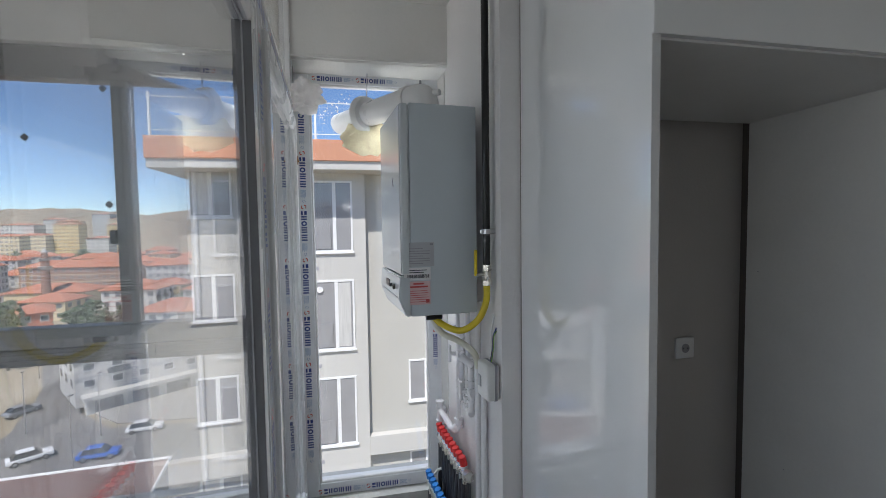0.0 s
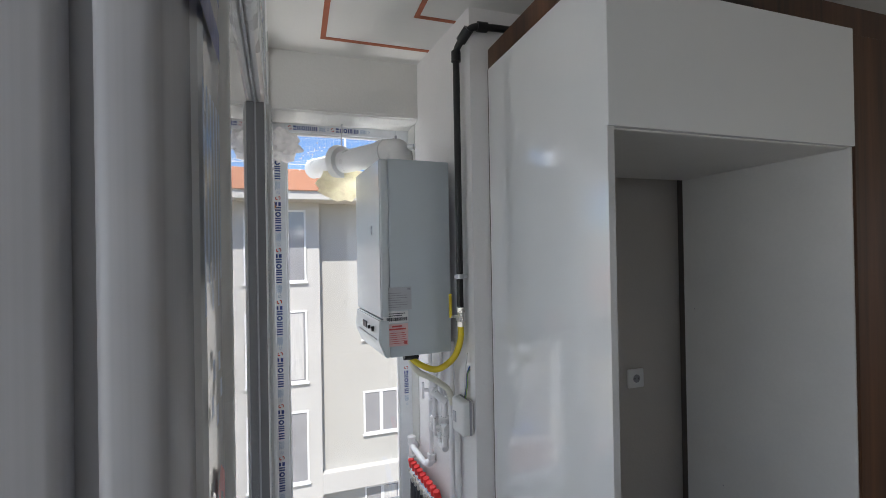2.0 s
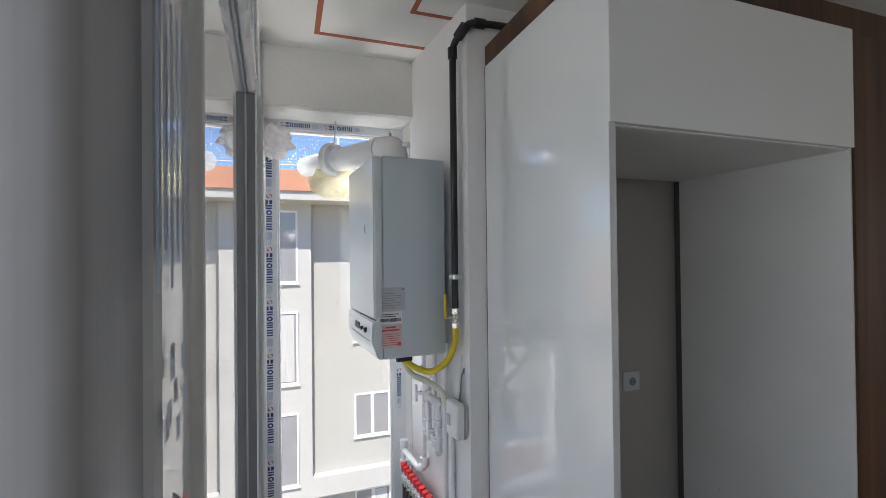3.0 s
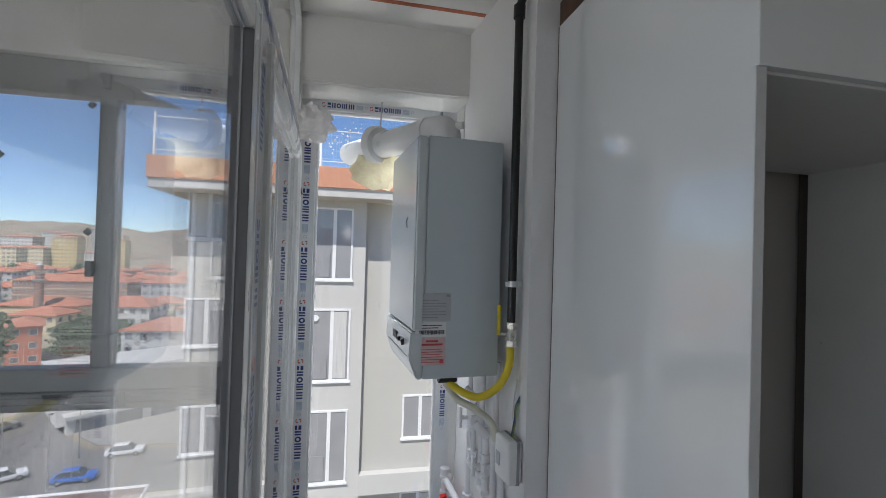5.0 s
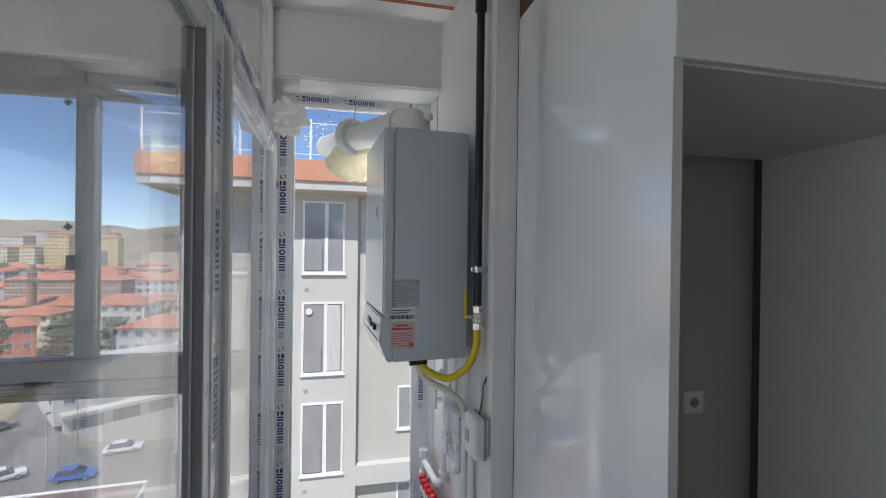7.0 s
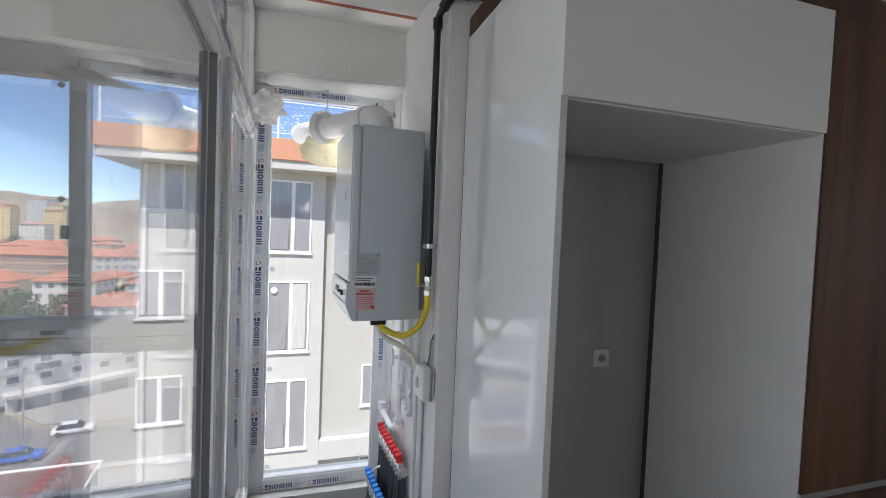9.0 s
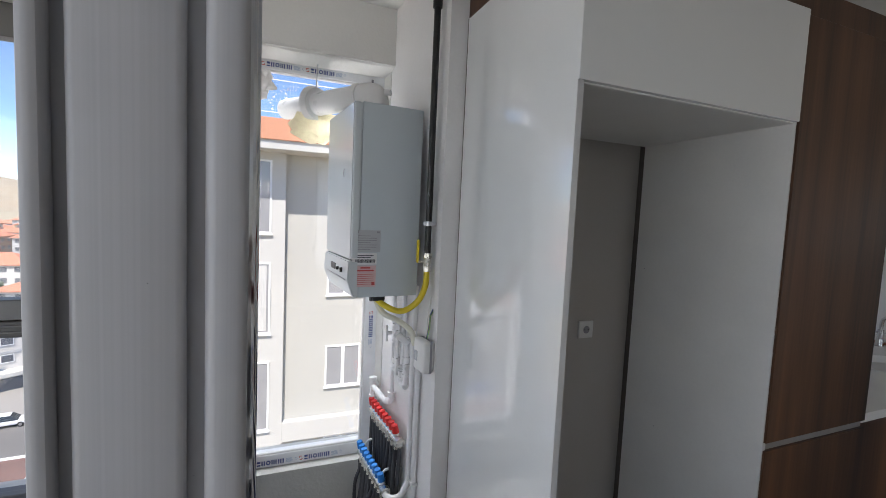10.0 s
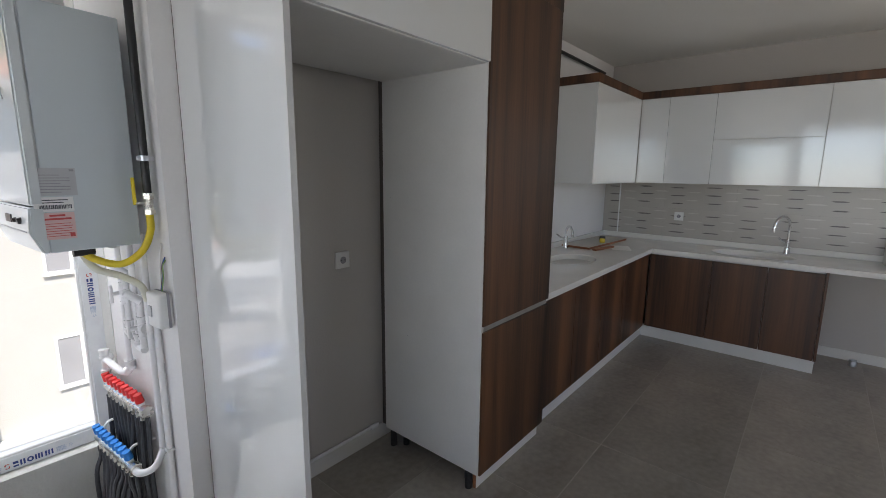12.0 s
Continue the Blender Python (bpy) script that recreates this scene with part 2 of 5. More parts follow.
# ---- mesh helpers ----
def finish(name, bm, mat, parent=None, label="", smooth=False):
    me = bpy.data.meshes.new(name)
    bmesh.ops.recalc_face_normals(bm, faces=bm.faces)
    if smooth:
        for f in bm.faces:
            f.smooth = True
    bm.to_mesh(me)
    bm.free()
    for m in (mat if isinstance(mat, (list, tuple)) else [mat]):
        me.materials.append(m)
    if smooth:
        me.set_sharp_from_angle(angle=radians(40))
    ob = new(name, me)
    if parent is not None:
        ob.parent = parent
    if label:
        tagged(ob, label)
    return ob


def part(name, bm, mat, parent, label="", smooth=False):
    return finish(name, bm, mat, parent, label, smooth)


def thing(name, m, label, category, group="", kind=""):
    ob = new(name)
    ob.empty_display_size = 0.05
    ob.matrix_basis = m if isinstance(m, Matrix) else Matrix.Translation(m)
    return tagged(ob, label, category, group, kind)


def add_box(bm, x0, x1, y0, y1, z0, z1, bevel=0.0, seg=2):
    r = bmesh.ops.create_cube(bm, size=1.0, matrix=Matrix.LocRotScale(((x0 + x1) / 2, (y0 + y1) / 2, (z0 + z1) / 2), None, (abs(x1 - x0), abs(y1 - y0), abs(z1 - z0))))
    if bevel:
        es = list({e for v in r["verts"] for e in v.link_edges})
        bmesh.ops.bevel(bm, geom=es, offset=bevel, segments=seg, affect="EDGES", profile=0.5)
    return bm


def box(*a, **k):
    return add_box(bmesh.new(), *a, **k)


def add_cyl(bm, a, b, r0, r1=None, n=16):
    a, b = Vector(a), Vector(b)
    d = b - a
    m = Matrix.Translation((a + b) / 2) @ d.to_track_quat("Z", "Y").to_matrix().to_4x4()
    bmesh.ops.create_cone(bm, cap_ends=True, segments=n, radius1=r0, radius2=r0 if r1 is None else r1, depth=d.length, matrix=m)
    return bm


def cyl(*a, **k):
    return add_cyl(bmesh.new(), *a, **k)


def add_sphere(bm, c, r, scale=(1, 1, 1), n=14):
    bmesh.ops.create_uvsphere(bm, u_segments=n, v_segments=max(6, n * 2 // 3), radius=r, matrix=Matrix.LocRotScale(c, None, scale))
    return bm


def rounded(points, radius, steps=5):
    """A polyline whose corners are rounded off."""
    pts = [Vector(p) for p in points]
    out = [pts[0]]
    for a, b, c in zip(pts, pts[1:], pts[2:]):
        r = min(radius, (a - b).length * 0.49, (c - b).length * 0.49)
        p, q = b + (a - b).normalized() * r, b + (c - b).normalized() * r
        for i in range(steps + 1):
            t = i / steps
            out.append(p * (1 - t) ** 2 + b * 2 * t * (1 - t) + q * t * t)
    return out + [pts[-1]]


def spline(points, steps=8):
    """A smooth curve through the points."""
    p = [Vector(q) for q in points]
    p = [2 * p[0] - p[1]] + p + [2 * p[-1] - p[-2]]
    out = []
    for a, b, c, d in zip(p, p[1:], p[2:], p[3:]):
        for i in range(steps):
            t = i / steps
            out.append(0.5 * (2 * b + (c - a) * t + (2 * a - 5 * b + 4 * c - d) * t * t + (3 * b - a - 3 * c + d) * t ** 3))
    return out + [p[-2]]


def add_tube(bm, pts, r, n=10):
    pts = [Vector(p) for p in pts]
    rings, u = [], None
    for i, p in enumerate(pts):
        d = (pts[min(i + 1, len(pts) - 1)] - pts[max(i - 1, 0)]).normalized()
        u = d.orthogonal() if u is None else u - d * u.dot(d)
        u.normalize()
        v = d.cross(u)
        rad = r[i] if isinstance(r, (list, tuple)) else r
        rings.append([bm.verts.new(p + rad * (math.cos(2 * math.pi * k / n) * u + math.sin(2 * math.pi * k / n) * v)) for k in range(n)])
    for a, b in zip(rings, rings[1:]):
        for k in range(n):
            bm.faces.new((a[k], a[(k + 1) % n], b[(k + 1) % n], b[k]))
    bm.faces.new(rings[0][::-1])
    bm.faces.new(rings[-1])
    return bm


def tube(pts, r, n=10):
    return add_tube(bmesh.new(), pts, r, n)


def add_prism(bm, outline, z0, z1):
    """An upright prism over a plan outline."""
    a = [bm.verts.new((x, y, z0)) for x, y in outline]
    b = [bm.verts.new((x, y, z1)) for x, y in outline]
    bm.faces.new(a[::-1])
    bm.faces.new(b)
    for i in range(len(a)):
        j = (i + 1) % len(a)
        bm.faces.new((a[i], a[j], b[j], b[i]))
    return bm


def prism(outline, z0, z1):
    return add_prism(bmesh.new(), outline, z0, z1)


def structure(name, bm, mat, label, category="wall"):
    return tagged(finish(name, bm, mat), label, category, kind="structure")


# ---- plan ----
CEIL = 2.574
WALL_Y = 1.715          # kitchen's rear wall
FACADE_Y = 2.34         # inner face of the outer wall
GLASS_Y = 2.41
EAST_X = 4.93
WEST = pose(0.011, 0.25, 0, 0, 0, 2.22)    # the glazed partition: local y runs along it, local x points into the kitchen
SOUTH_Y, BALC_X = -2.6, -2.3


def nook_x(y):
    """The boiler wall runs a little askew."""
    return 0.685 - 0.0935 * (y - WALL_Y)


# floor slab, ceiling and walls
structure("floor", box(-0.06, EAST_X, SOUTH_Y, WALL_Y, -0.25, -0.0132), GROUT, "grey grout bed under large kitchen floor tiles", "floor")
structure("floor_nook", box(-0.14, 0.75, WALL_Y, FACADE_Y + 0.2, -0.25, -0.02), CEMENT_PALE, "bare dusty cement floor below the boiler", "floor")
structure("floor_balcony", box(BALC_X, -0.06, SOUTH_Y, FACADE_Y + 0.3, -0.3, -0.03), CEMENT, "plain cement balcony floor", "floor")
structure("ceiling", box(BALC_X - 0.2, EAST_X + 0.2, SOUTH_Y - 0.2, FACADE_Y + 0.35, CEIL, CEIL + 0.2), CEILING, "off-white painted flat ceiling", "ceiling")
structure("wall_north", prism([(0.685, WALL_Y), (EAST_X, WALL_Y), (EAST_X, WALL_Y + 0.9), (nook_x(FACADE_Y + 0.3), FACADE_Y + 0.3)], -0.25, CEIL), PLASTER_LILAC, "off-white painted plaster wall carrying the boiler pipes")
structure("wall_east", box(EAST_X, EAST_X + 0.2, SOUTH_Y, WALL_Y + 0.5, -0.25, CEIL), TAUPE, "light taupe painted kitchen wall")
# The south window opening is added, unseen, to let light into the kitchen.
bm = box(BALC_X - 0.2, 3.0, SOUTH_Y - 0.2, SOUTH_Y, -0.25, CEIL)
add_box(bm, 4.7, EAST_X + 0.2, SOUTH_Y - 0.2, SOUTH_Y, -0.25, CEIL)
add_box(bm, 3.0, 4.7, SOUTH_Y - 0.2, SOUTH_Y, -0.25, 0.9)
add_box(bm, 3.0, 4.7, SOUTH_Y - 0.2, SOUTH_Y, 2.2, CEIL)
structure("wall_south", bm, PLASTER, "plain off-white kitchen wall with an added, unseen window opening")
structure("wall_facade_lintel", box(-0.14, nook_x(FACADE_Y) + 0.02, FACADE_Y - 0.045, FACADE_Y + 0.28, 2.30, CEIL), PLASTER, "plastered lintel over the nook window")
structure("wall_facade_sill", box(-0.14, nook_x(FACADE_Y) + 0.02, FACADE_Y, FACADE_Y + 0.28, -0.25, 0.235), PLASTER_GREY, "grey rendered wall below the nook window")
structure("wall_balcony_lintel", box(BALC_X, -0.15, FACADE_Y, FACADE_Y + 0.28, 2.31, CEIL), PLASTER_GREY, "grey plastered lintel above the balcony glazing")
structure("wall_balcony_sill", box(BALC_X, -0.15, FACADE_Y, FACADE_Y + 0.28, -0.3, 0.25), PLASTER_GREY, "grey rendered upstand below the balcony glazing")
# The end opening is an unseen addition that makes room for the fill lamp.
structure("wall_balcony_end", add_box(box(BALC_X - 0.2, BALC_X, SOUTH_Y, FACADE_Y + 0.28, -0.3, 0.28), BALC_X - 0.2, BALC_X, SOUTH_Y, FACADE_Y + 0.28, 2.32, CEIL), PLASTER, "plastered end wall of the balcony round an added, unseen opening")
structure("wall_corner_post", box(-0.155, -0.075, FACADE_Y - 0.02, FACADE_Y + 0.28, -0.25, CEIL), PLASTER, "narrow plastered pier between balcony and nook")


# ---- glazing ----
def frame_ring(bm, a0, a1, z0, z1, w, d0, d1, axis, bevel=0.004):
    """A rectangular frame of bars of width w: along y (axis 'y', depth in x) or along x (axis 'x', depth in y)."""
    for p0, p1, q0, q1 in ((a0, a0 + w, z0, z1), (a1 - w, a1, z0, z1), (a0 + w, a1 - w, z0, z0 + w), (a0 + w, a1 - w, z1 - w, z1)):
        if axis == "y":
            add_box(bm, d0, d1, p0, p1, q0, q1, bevel, 1)
        else:
            add_box(bm, p0, p1, d0, d1, q0, q1, bevel, 1)
    return bm


def print_run(parent, place, length, h, seed, space=0.0):
    """Blue and red bars printed along a strip of protective film. place maps (along, across) to a local point; h is the height of the marks."""
    rnd = random.Random(seed)
    blue, pale, red = bmesh.new(), bmesh.new(), bmesh.new()

    def quad(bm, a0, a1, b0, b1):
        bm.faces.new([bm.verts.new(place(a, b)) for a, b in ((a0, b0), (a1, b0), (a1, b1), (a0, b1))])

    def poly(bm, pts):
        bm.faces.new([bm.verts.new(place(p * h + a, q * h)) for p, q in pts])

    a = rnd.uniform(0, 0.3) * h
    while a + 8 * h < length:
        # red sign of two hooks
        ring = [(0.45 + 0.36 * math.cos(t), 0.72 + 0.26 * math.sin(t)) for t in (0.3, 1.2, 2.2, 3.2, 4.0)]
        for p, q in zip(ring, ring[1:]):
            poly(red, (p, q, (0.45 + (q[0] - 0.45) * 0.45, 0.72 + (q[1] - 0.72) * 0.45), (0.45 + (p[0] - 0.45) * 0.45, 0.72 + (p[1] - 0.72) * 0.45)))
            m = [(0.95 - x, 1.0 - y) for x, y in (p, q)]
            poly(red, (m[0], m[1], (0.5 + (m[1][0] - 0.5) * 0.45, 0.28 + (m[1][1] - 0.28) * 0.45), (0.5 + (m[0][0] - 0.5) * 0.45, 0.28 + (m[0][1] - 0.28) * 0.45)))
        a += 1.12 * h
        # plain shapes: bars and a ring
        poly(blue, ((0.1, 0), (0.8, 0), (0.8, 0.3), (0.1, 0.3)))
        poly(blue, ((0.1, 0.55), (0.8, 0.55), (0.8, 1), (0.1, 1)))
        a += 1.0 * h
        poly(blue, ((0, 0), (0.26, 0), (0.26, 1), (0, 1)))
        poly(blue, ((0.44, 0), (0.70, 0), (0.70, 1), (0.44, 1)))
        a += 0.9 * h
        rim = [(math.cos(6.283 * k / 14), math.sin(6.283 * k / 14)) for k in range(15)]
        for p, q in zip(rim, rim[1:]):
            poly(blue, [(0.46 + f * u, 0.5 + g * v) for (u, v), f, g in ((p, 0.46, 0.5), (q, 0.46, 0.5), (q, 0.22, 0.25), (p, 0.22, 0.25))])
        a += 1.08 * h
        for k in range(3):
            poly(blue, ((0.4 * k, 0), (0.4 * k + 0.24, 0), (0.4 * k + 0.24, 1), (0.4 * k, 1)))
        a += 1.36 * h
        poly(blue, ((0, 0), (0.24, 0), (0.24, 1), (0, 1)))
        a += 0.42 * h
        poly(blue, ((0, 0), (0.25, 0), (0.25, 1), (0, 1)))
        poly(blue, ((0.46, 0), (0.71, 0), (0.71, 1), (0.46, 1)))
        a += 1.15 * h
        for k in range(6):
            quad(pale, a, a + (1.5 - 0.2 * (k % 2)) * h, (0.05 + 0.16 * k) * h, (0.12 + 0.16 * k) * h)
        for k in range(5):
            t0, t1 = 6.283 * k / 5, 6.283 * (k + 0.7) / 5
            quad(pale, a + (2.0 + 0.2 * math.cos(t0)) * h, a + (2.14 + 0.2 * math.cos(t0)) * h, (0.5 + 0.25 * math.sin(t0)) * h, (0.62 + 0.25 * math.sin(t0)) * h)
        a += 2.6 * h + space
    for bm, m, lab in ((blue, PRINT_BLUE, "dark blue printed marks"), (pale, PRINT_PALE, "pale blue fine print as bars"), (red, PRINT_RED, "small red printed sign")):
        part("print", bm, m, parent, lab)


def glazed_unit(parent, axis, a0, a1, z0, z1, d, mats, gap=0.018, thick=0.004):
    """Double glazing: two sheets with air between."""
    for k, mt in enumerate(mats):
        o = d - k * gap
        bm = box(o - thick, o, a0, a1, z0, z1) if axis == "y" else box(a0, a1, o, o + thick, z0, z1)
        g = part("pane", bm, mt, parent)
        g.visible_shadow = False


# partition between kitchen and balcony: fixed light beside the door, then a sash
P_TOP = 2.03
partition = thing("glazed_partition", WEST, "white PVC glazed partition with printed protective film, beside an open doorway", "window", kind="structure")
bm = bmesh.new()
for u0, u1, back in ((0.02, 0.066, -0.0645), (1.03, 1.11, -0.045), (2.06, 2.125, -0.035)):
    add_box(bm, back, 0.0, u0, u1, 0.0, CEIL, 0.004, 2)
add_box(bm, -0.070, 0.0, 0.066, 1.03, P_TOP, P_TOP + 0.07, 0.004, 2)
add_box(bm, -0.070, 0.0, 1.11, 2.06, P_TOP, P_TOP + 0.07, 0.004, 2)
add_box(bm, -0.070, 0.0, 0.066, 1.03, 0.0, 0.62, 0.004, 2)
add_box(bm, -0.070, 0.0, 1.11, 2.06, 0.0, 0.30, 0.004, 2)
part("frame", bm, PVC_FILM, partition, "white PVC frame under cloudy film")
bm = bmesh.new()
for u0, u1 in ((0.066, 1.03), (1.11, 2.06)):
    frame_ring(bm, u0, u1, P_TOP + 0.07, CEIL - 0.002, 0.03, -0.05, -0.004, "y", 0.004)
part("glazing_bead", bm, PVC, partition, "white beads round the transom lights", smooth=True)
glazed_unit(partition, "y", 0.09, 1.01, P_TOP + 0.09, CEIL - 0.02, -0.026, (GLASS_DUSTY,))
glazed_unit(partition, "y", 1.13, 2.04, P_TOP + 0.09, CEIL - 0.02, -0.026, (GLASS_DUSTY,))
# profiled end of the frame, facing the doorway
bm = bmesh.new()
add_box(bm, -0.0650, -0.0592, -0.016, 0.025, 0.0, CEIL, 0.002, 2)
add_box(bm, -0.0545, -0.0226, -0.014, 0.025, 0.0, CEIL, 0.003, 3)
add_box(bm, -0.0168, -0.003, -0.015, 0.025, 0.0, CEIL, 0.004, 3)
part("jamb_profile", bm, PVC_SHADED, partition, "ribbed white PVC jamb with soft rounded edges", smooth=True)
bm = bmesh.new()
add_box(bm, -0.0592, -0.0545, -0.007, 0.025, 0.0, CEIL)
add_box(bm, -0.0226, -0.0168, -0.007, 0.025, 0.0, CEIL)
part("gasket_and_shade", bm, GASKET, partition, "grey sealing grooves in the jamb")
rnd = random.Random(31)
bm = bmesh.new()
for k in range(60):
    x, z, r = rnd.uniform(-0.06, -0.004), rnd.uniform(0.5, CEIL), rnd.uniform(0.00008, 0.00022)
    bmesh.ops.create_icosphere(bm, subdivisions=1, radius=r, matrix=Matrix.Translation((x, -0.0143, z)))
part("grime", bm, GASKET_DARK, partition, "tiny dark specks on the jamb")
# glazing beads
bm = bmesh.new()
frame_ring(bm, 0.066, 1.03, 0.62, P_TOP, 0.050, -0.022, -0.003, "y", 0.006)
add_tube(bm, [(-0.002, 0.070, 0.62), (-0.002, 0.070, P_TOP)], 0.0055, 10)
part("glazing_bead", bm, PVC, partition, "rounded white glazing bead", smooth=True)
part("gasket_and_shade", frame_ring(bmesh.new(), 0.115, 0.981, 0.669, P_TOP - 0.049, 0.006, -0.0235, -0.0205, "y", 0), GASKET, partition)
glazed_unit(partition, "y", 0.075, 1.02, 0.63, P_TOP - 0.01, -0.0225, (GLASS_DUSTY, GLASS), 0.016)
part("spacer_bar", frame_ring(bmesh.new(), 0.110, 0.986, 0.664, P_TOP - 0.044, 0.008, -0.0380, -0.0270, "y", 0), GASKET_DARK, partition, "dark spacer between the panes")
# Dark strip over the bead's near face; its shade is put into the colour.
part("gasket_and_shade", box(-0.022, -0.0035, 0.9765, 0.9795, 0.67, P_TOP - 0.05), BEAD_SHADE, partition, "dark strip for the shaded face of the bead")
# far sash
sash = part("sash", frame_ring(bmesh.new(), 1.115, 2.055, 0.31, P_TOP - 0.005, 0.040, -0.032, 0.012, "y", 0.006), PVC, partition, "white opening sash", smooth=True)
bm = frame_ring(bmesh.new(), 1.150, 2.020, 0.345, P_TOP - 0.040, 0.018, -0.010, 0.006, "y", 0.005)
part("glazing_bead", bm, PVC, sash, smooth=True)
glazed_unit(partition, "y", 1.152, 2.018, 0.347, P_TOP - 0.042, -0.012, (GLASS, GLASS), 0.014)
for k, (u, off) in enumerate(((0.010, 0.0), (0.077, -0.003))):
    print_run(partition, lambda a, b, u=u, off=off: (off + 0.0012, u + b, CEIL - 0.12 - a), CEIL - 0.2, 0.046 if k == 0 else 0.034, 5 + k)
print_run(partition, lambda a, b: (0.0012, 1.045 + b, CEIL - a), CEIL - 0.1, 0.03, 9)
print_run(partition, lambda a, b: (0.0012, 0.1 + a, P_TOP + 0.02 + b), 1.9, 0.03, 4)
# wall south of the doorway, with a second glazed door
structure("wall_west", box(-0.16, 0.02, SOUTH_Y, -1.75, -0.25, CEIL), PLASTER, "plain wall beside the balcony doors")
structure("wall_west_lintel", box(-0.16, 0.02, -1.75, 0.225, 2.25, CEIL), PLASTER, "plain lintel over the balcony doorway")
door = thing("door_1", (0, 0, 0), "white PVC glazed balcony door standing in its frame", "door", kind="structure")
part("frame", frame_ring(bmesh.new(), -1.75, -0.72, 0.0, 2.25, 0.10, -0.08, -0.01, "y"), PVC, door)
glazed_unit(door, "y", -1.66, -0.81, 0.1, 2.16, -0.04, (GLASS,))

# nook window
window = thing("window_1", (0, 0, 0), "tall fixed white PVC window with printed protective film", "window", kind="structure")
NX0, NX1 = -0.078, 0.612
bm = bmesh.new()
for b in ((NX0, -0.008, 0.235, 2.30), (0.540, NX1, 0.235, 2.30), (-0.008, 0.540, 0.235, 0.300), (-0.008, 0.540, 2.218, 2.30)):
    add_box(bm, b[0], b[1], GLASS_Y - 0.008, GLASS_Y + 0.06, b[2], b[3], 0.003, 1)
part("window_frame", bm, PVC_FILM, window, "white PVC frame under printed film")
part("glazing_bead", frame_ring(bmesh.new(), -0.012, 0.544, 0.296, 2.222, 0.014, GLASS_Y - 0.004, GLASS_Y + 0.02, "x", 0.004), PVC, window)
glazed_unit(window, "x", -0.006, 0.538, 0.302, 2.216, GLASS_Y + 0.02, (GLASS,))
print_run(window, lambda a, b: (-0.058 + b, GLASS_Y - 0.0095, 2.16 - a), 1.85, 0.026, 1)
print_run(window, lambda a, b: (0.563 + b, GLASS_Y - 0.0095, 2.16 - a), 1.85, 0.022, 2, 0.35)
print_run(window, lambda a, b: (-0.02 + a, GLASS_Y - 0.0095, 0.248 + b), 0.6, 0.024, 3)
print_run(window, lambda a, b: (0.0 + a, GLASS_Y - 0.0095, 2.232 + b), 0.56, 0.021, 6)
# plaster reveal round the window
bm = bmesh.new()
add_prism(bm, [(0.604, GLASS_Y - 0.008), (0.604, GLASS_Y + 0.07), (0.66, GLASS_Y + 0.07), (0.66, FACADE_Y), (nook_x(FACADE_Y) - 0.004, FACADE_Y)], 0.235, 2.30)
structure("trim_reveal", bm, PLASTER, "narrow plaster reveal beside the window", "trim")

bm = bmesh.new()
pr = [(FACADE_Y - 0.046, 2.312), (FACADE_Y - 0.032, 2.292), (GLASS_Y - 0.0085, 2.262), (GLASS_Y - 0.0085, 2.312)]
for i in range(25):
    x = -0.075 + (0.635 + 0.075) * i / 24
    w = 0.004 * noise.noise(Vector((x * 9, 0, 0)))
    ring = [bm.verts.new((x, y, z + w * (k != 3))) for k, (y, z) in enumerate(pr)]
    if i:
        for k in range(4):
            bm.faces.new((prev[k], prev[(k + 1) % 4], ring[(k + 1) % 4], ring[k]))
    prev = ring
structure("trim_soffit", bm, PLASTER, "uneven plaster edge under the window lintel", "trim")

# balcony glazing in grey aluminium
balcony = thing("window_2", (0, 0, 0), "grey aluminium balcony glazing with a mid rail and sliding tracks", "window", kind="structure")
BY0, BY1 = GLASS_Y - 0.03, GLASS_Y + 0.04
for x0, x1, z in ((-0.19, -0.15, 0.25), (-0.820, -0.757, 1.14), (-1.86, -1.77, 0.25), (BALC_X, BALC_X + 0.05, 0.25)):
    part("mullion", box(x0, x1, BY0, BY1, z, 2.31, 0.004, 1), ALU, balcony)
for z0, z1, nm in ((2.18, 2.31, "top_rail"), (1.055, 1.14, "middle_rail"), (0.25, 0.31, "bottom_rail")):
    part(nm, box(BALC_X, -0.15, BY0 - 0.006, BY1 + 0.006, z0, z1, 0.004, 1), ALU, balcony)
part("sliding_track", box(BALC_X, -0.15, BY0 - 0.014, BY1, 0.985, 1.052, 0.003, 1), ALU_DARK, balcony, "dark recessed track under the middle rail")
for z in (1.005, 1.03):
    part("track_rib", box(BALC_X, -0.15, BY0 - 0.020, BY0 - 0.008, z, z + 0.008, 0.002, 1), ALU, balcony)
for x0, x1 in ((-0.757, -0.19), (-1.77, -0.820), (BALC_X + 0.05, -1.86)):
    for z0, z1 in ((1.14, 2.18), (0.31, 0.985)):
        if z0 < 1 and x0 == -0.757:
            continue
        g = part("pane", box(x0, -0.19 if z0 < 1 and x1 == -0.820 else x1, GLASS_Y, GLASS_Y + 0.005, z0, z1), GLASS, balcony)
        g.visible_shadow = False
for x, z in ((-0.860, 2.155), (-1.155, 1.941), (-0.858, 1.661)):
    bm = box(-0.012, 0.012, -0.0005, 0.0005, -0.012, 0.012)
    bm.transform(Matrix.Translation((x, GLASS_Y - 0.001, z)) @ Matrix.Rotation(radians(40), 4, "Y"))
    part("sticker", bm, ALU_DARK, balcony, "small dark square sticker")
for x, z in ((-0.826, 1.52), (-0.70, 1.02), (-0.79, 2.24)):
    part("latch", box(x - 0.012, x + 0.012, BY0 - 0.024, BY0 - 0.004, z - 0.03, z + 0.03, 0.003, 1), BLACK_PLASTIC, balcony, "small black latch plate")


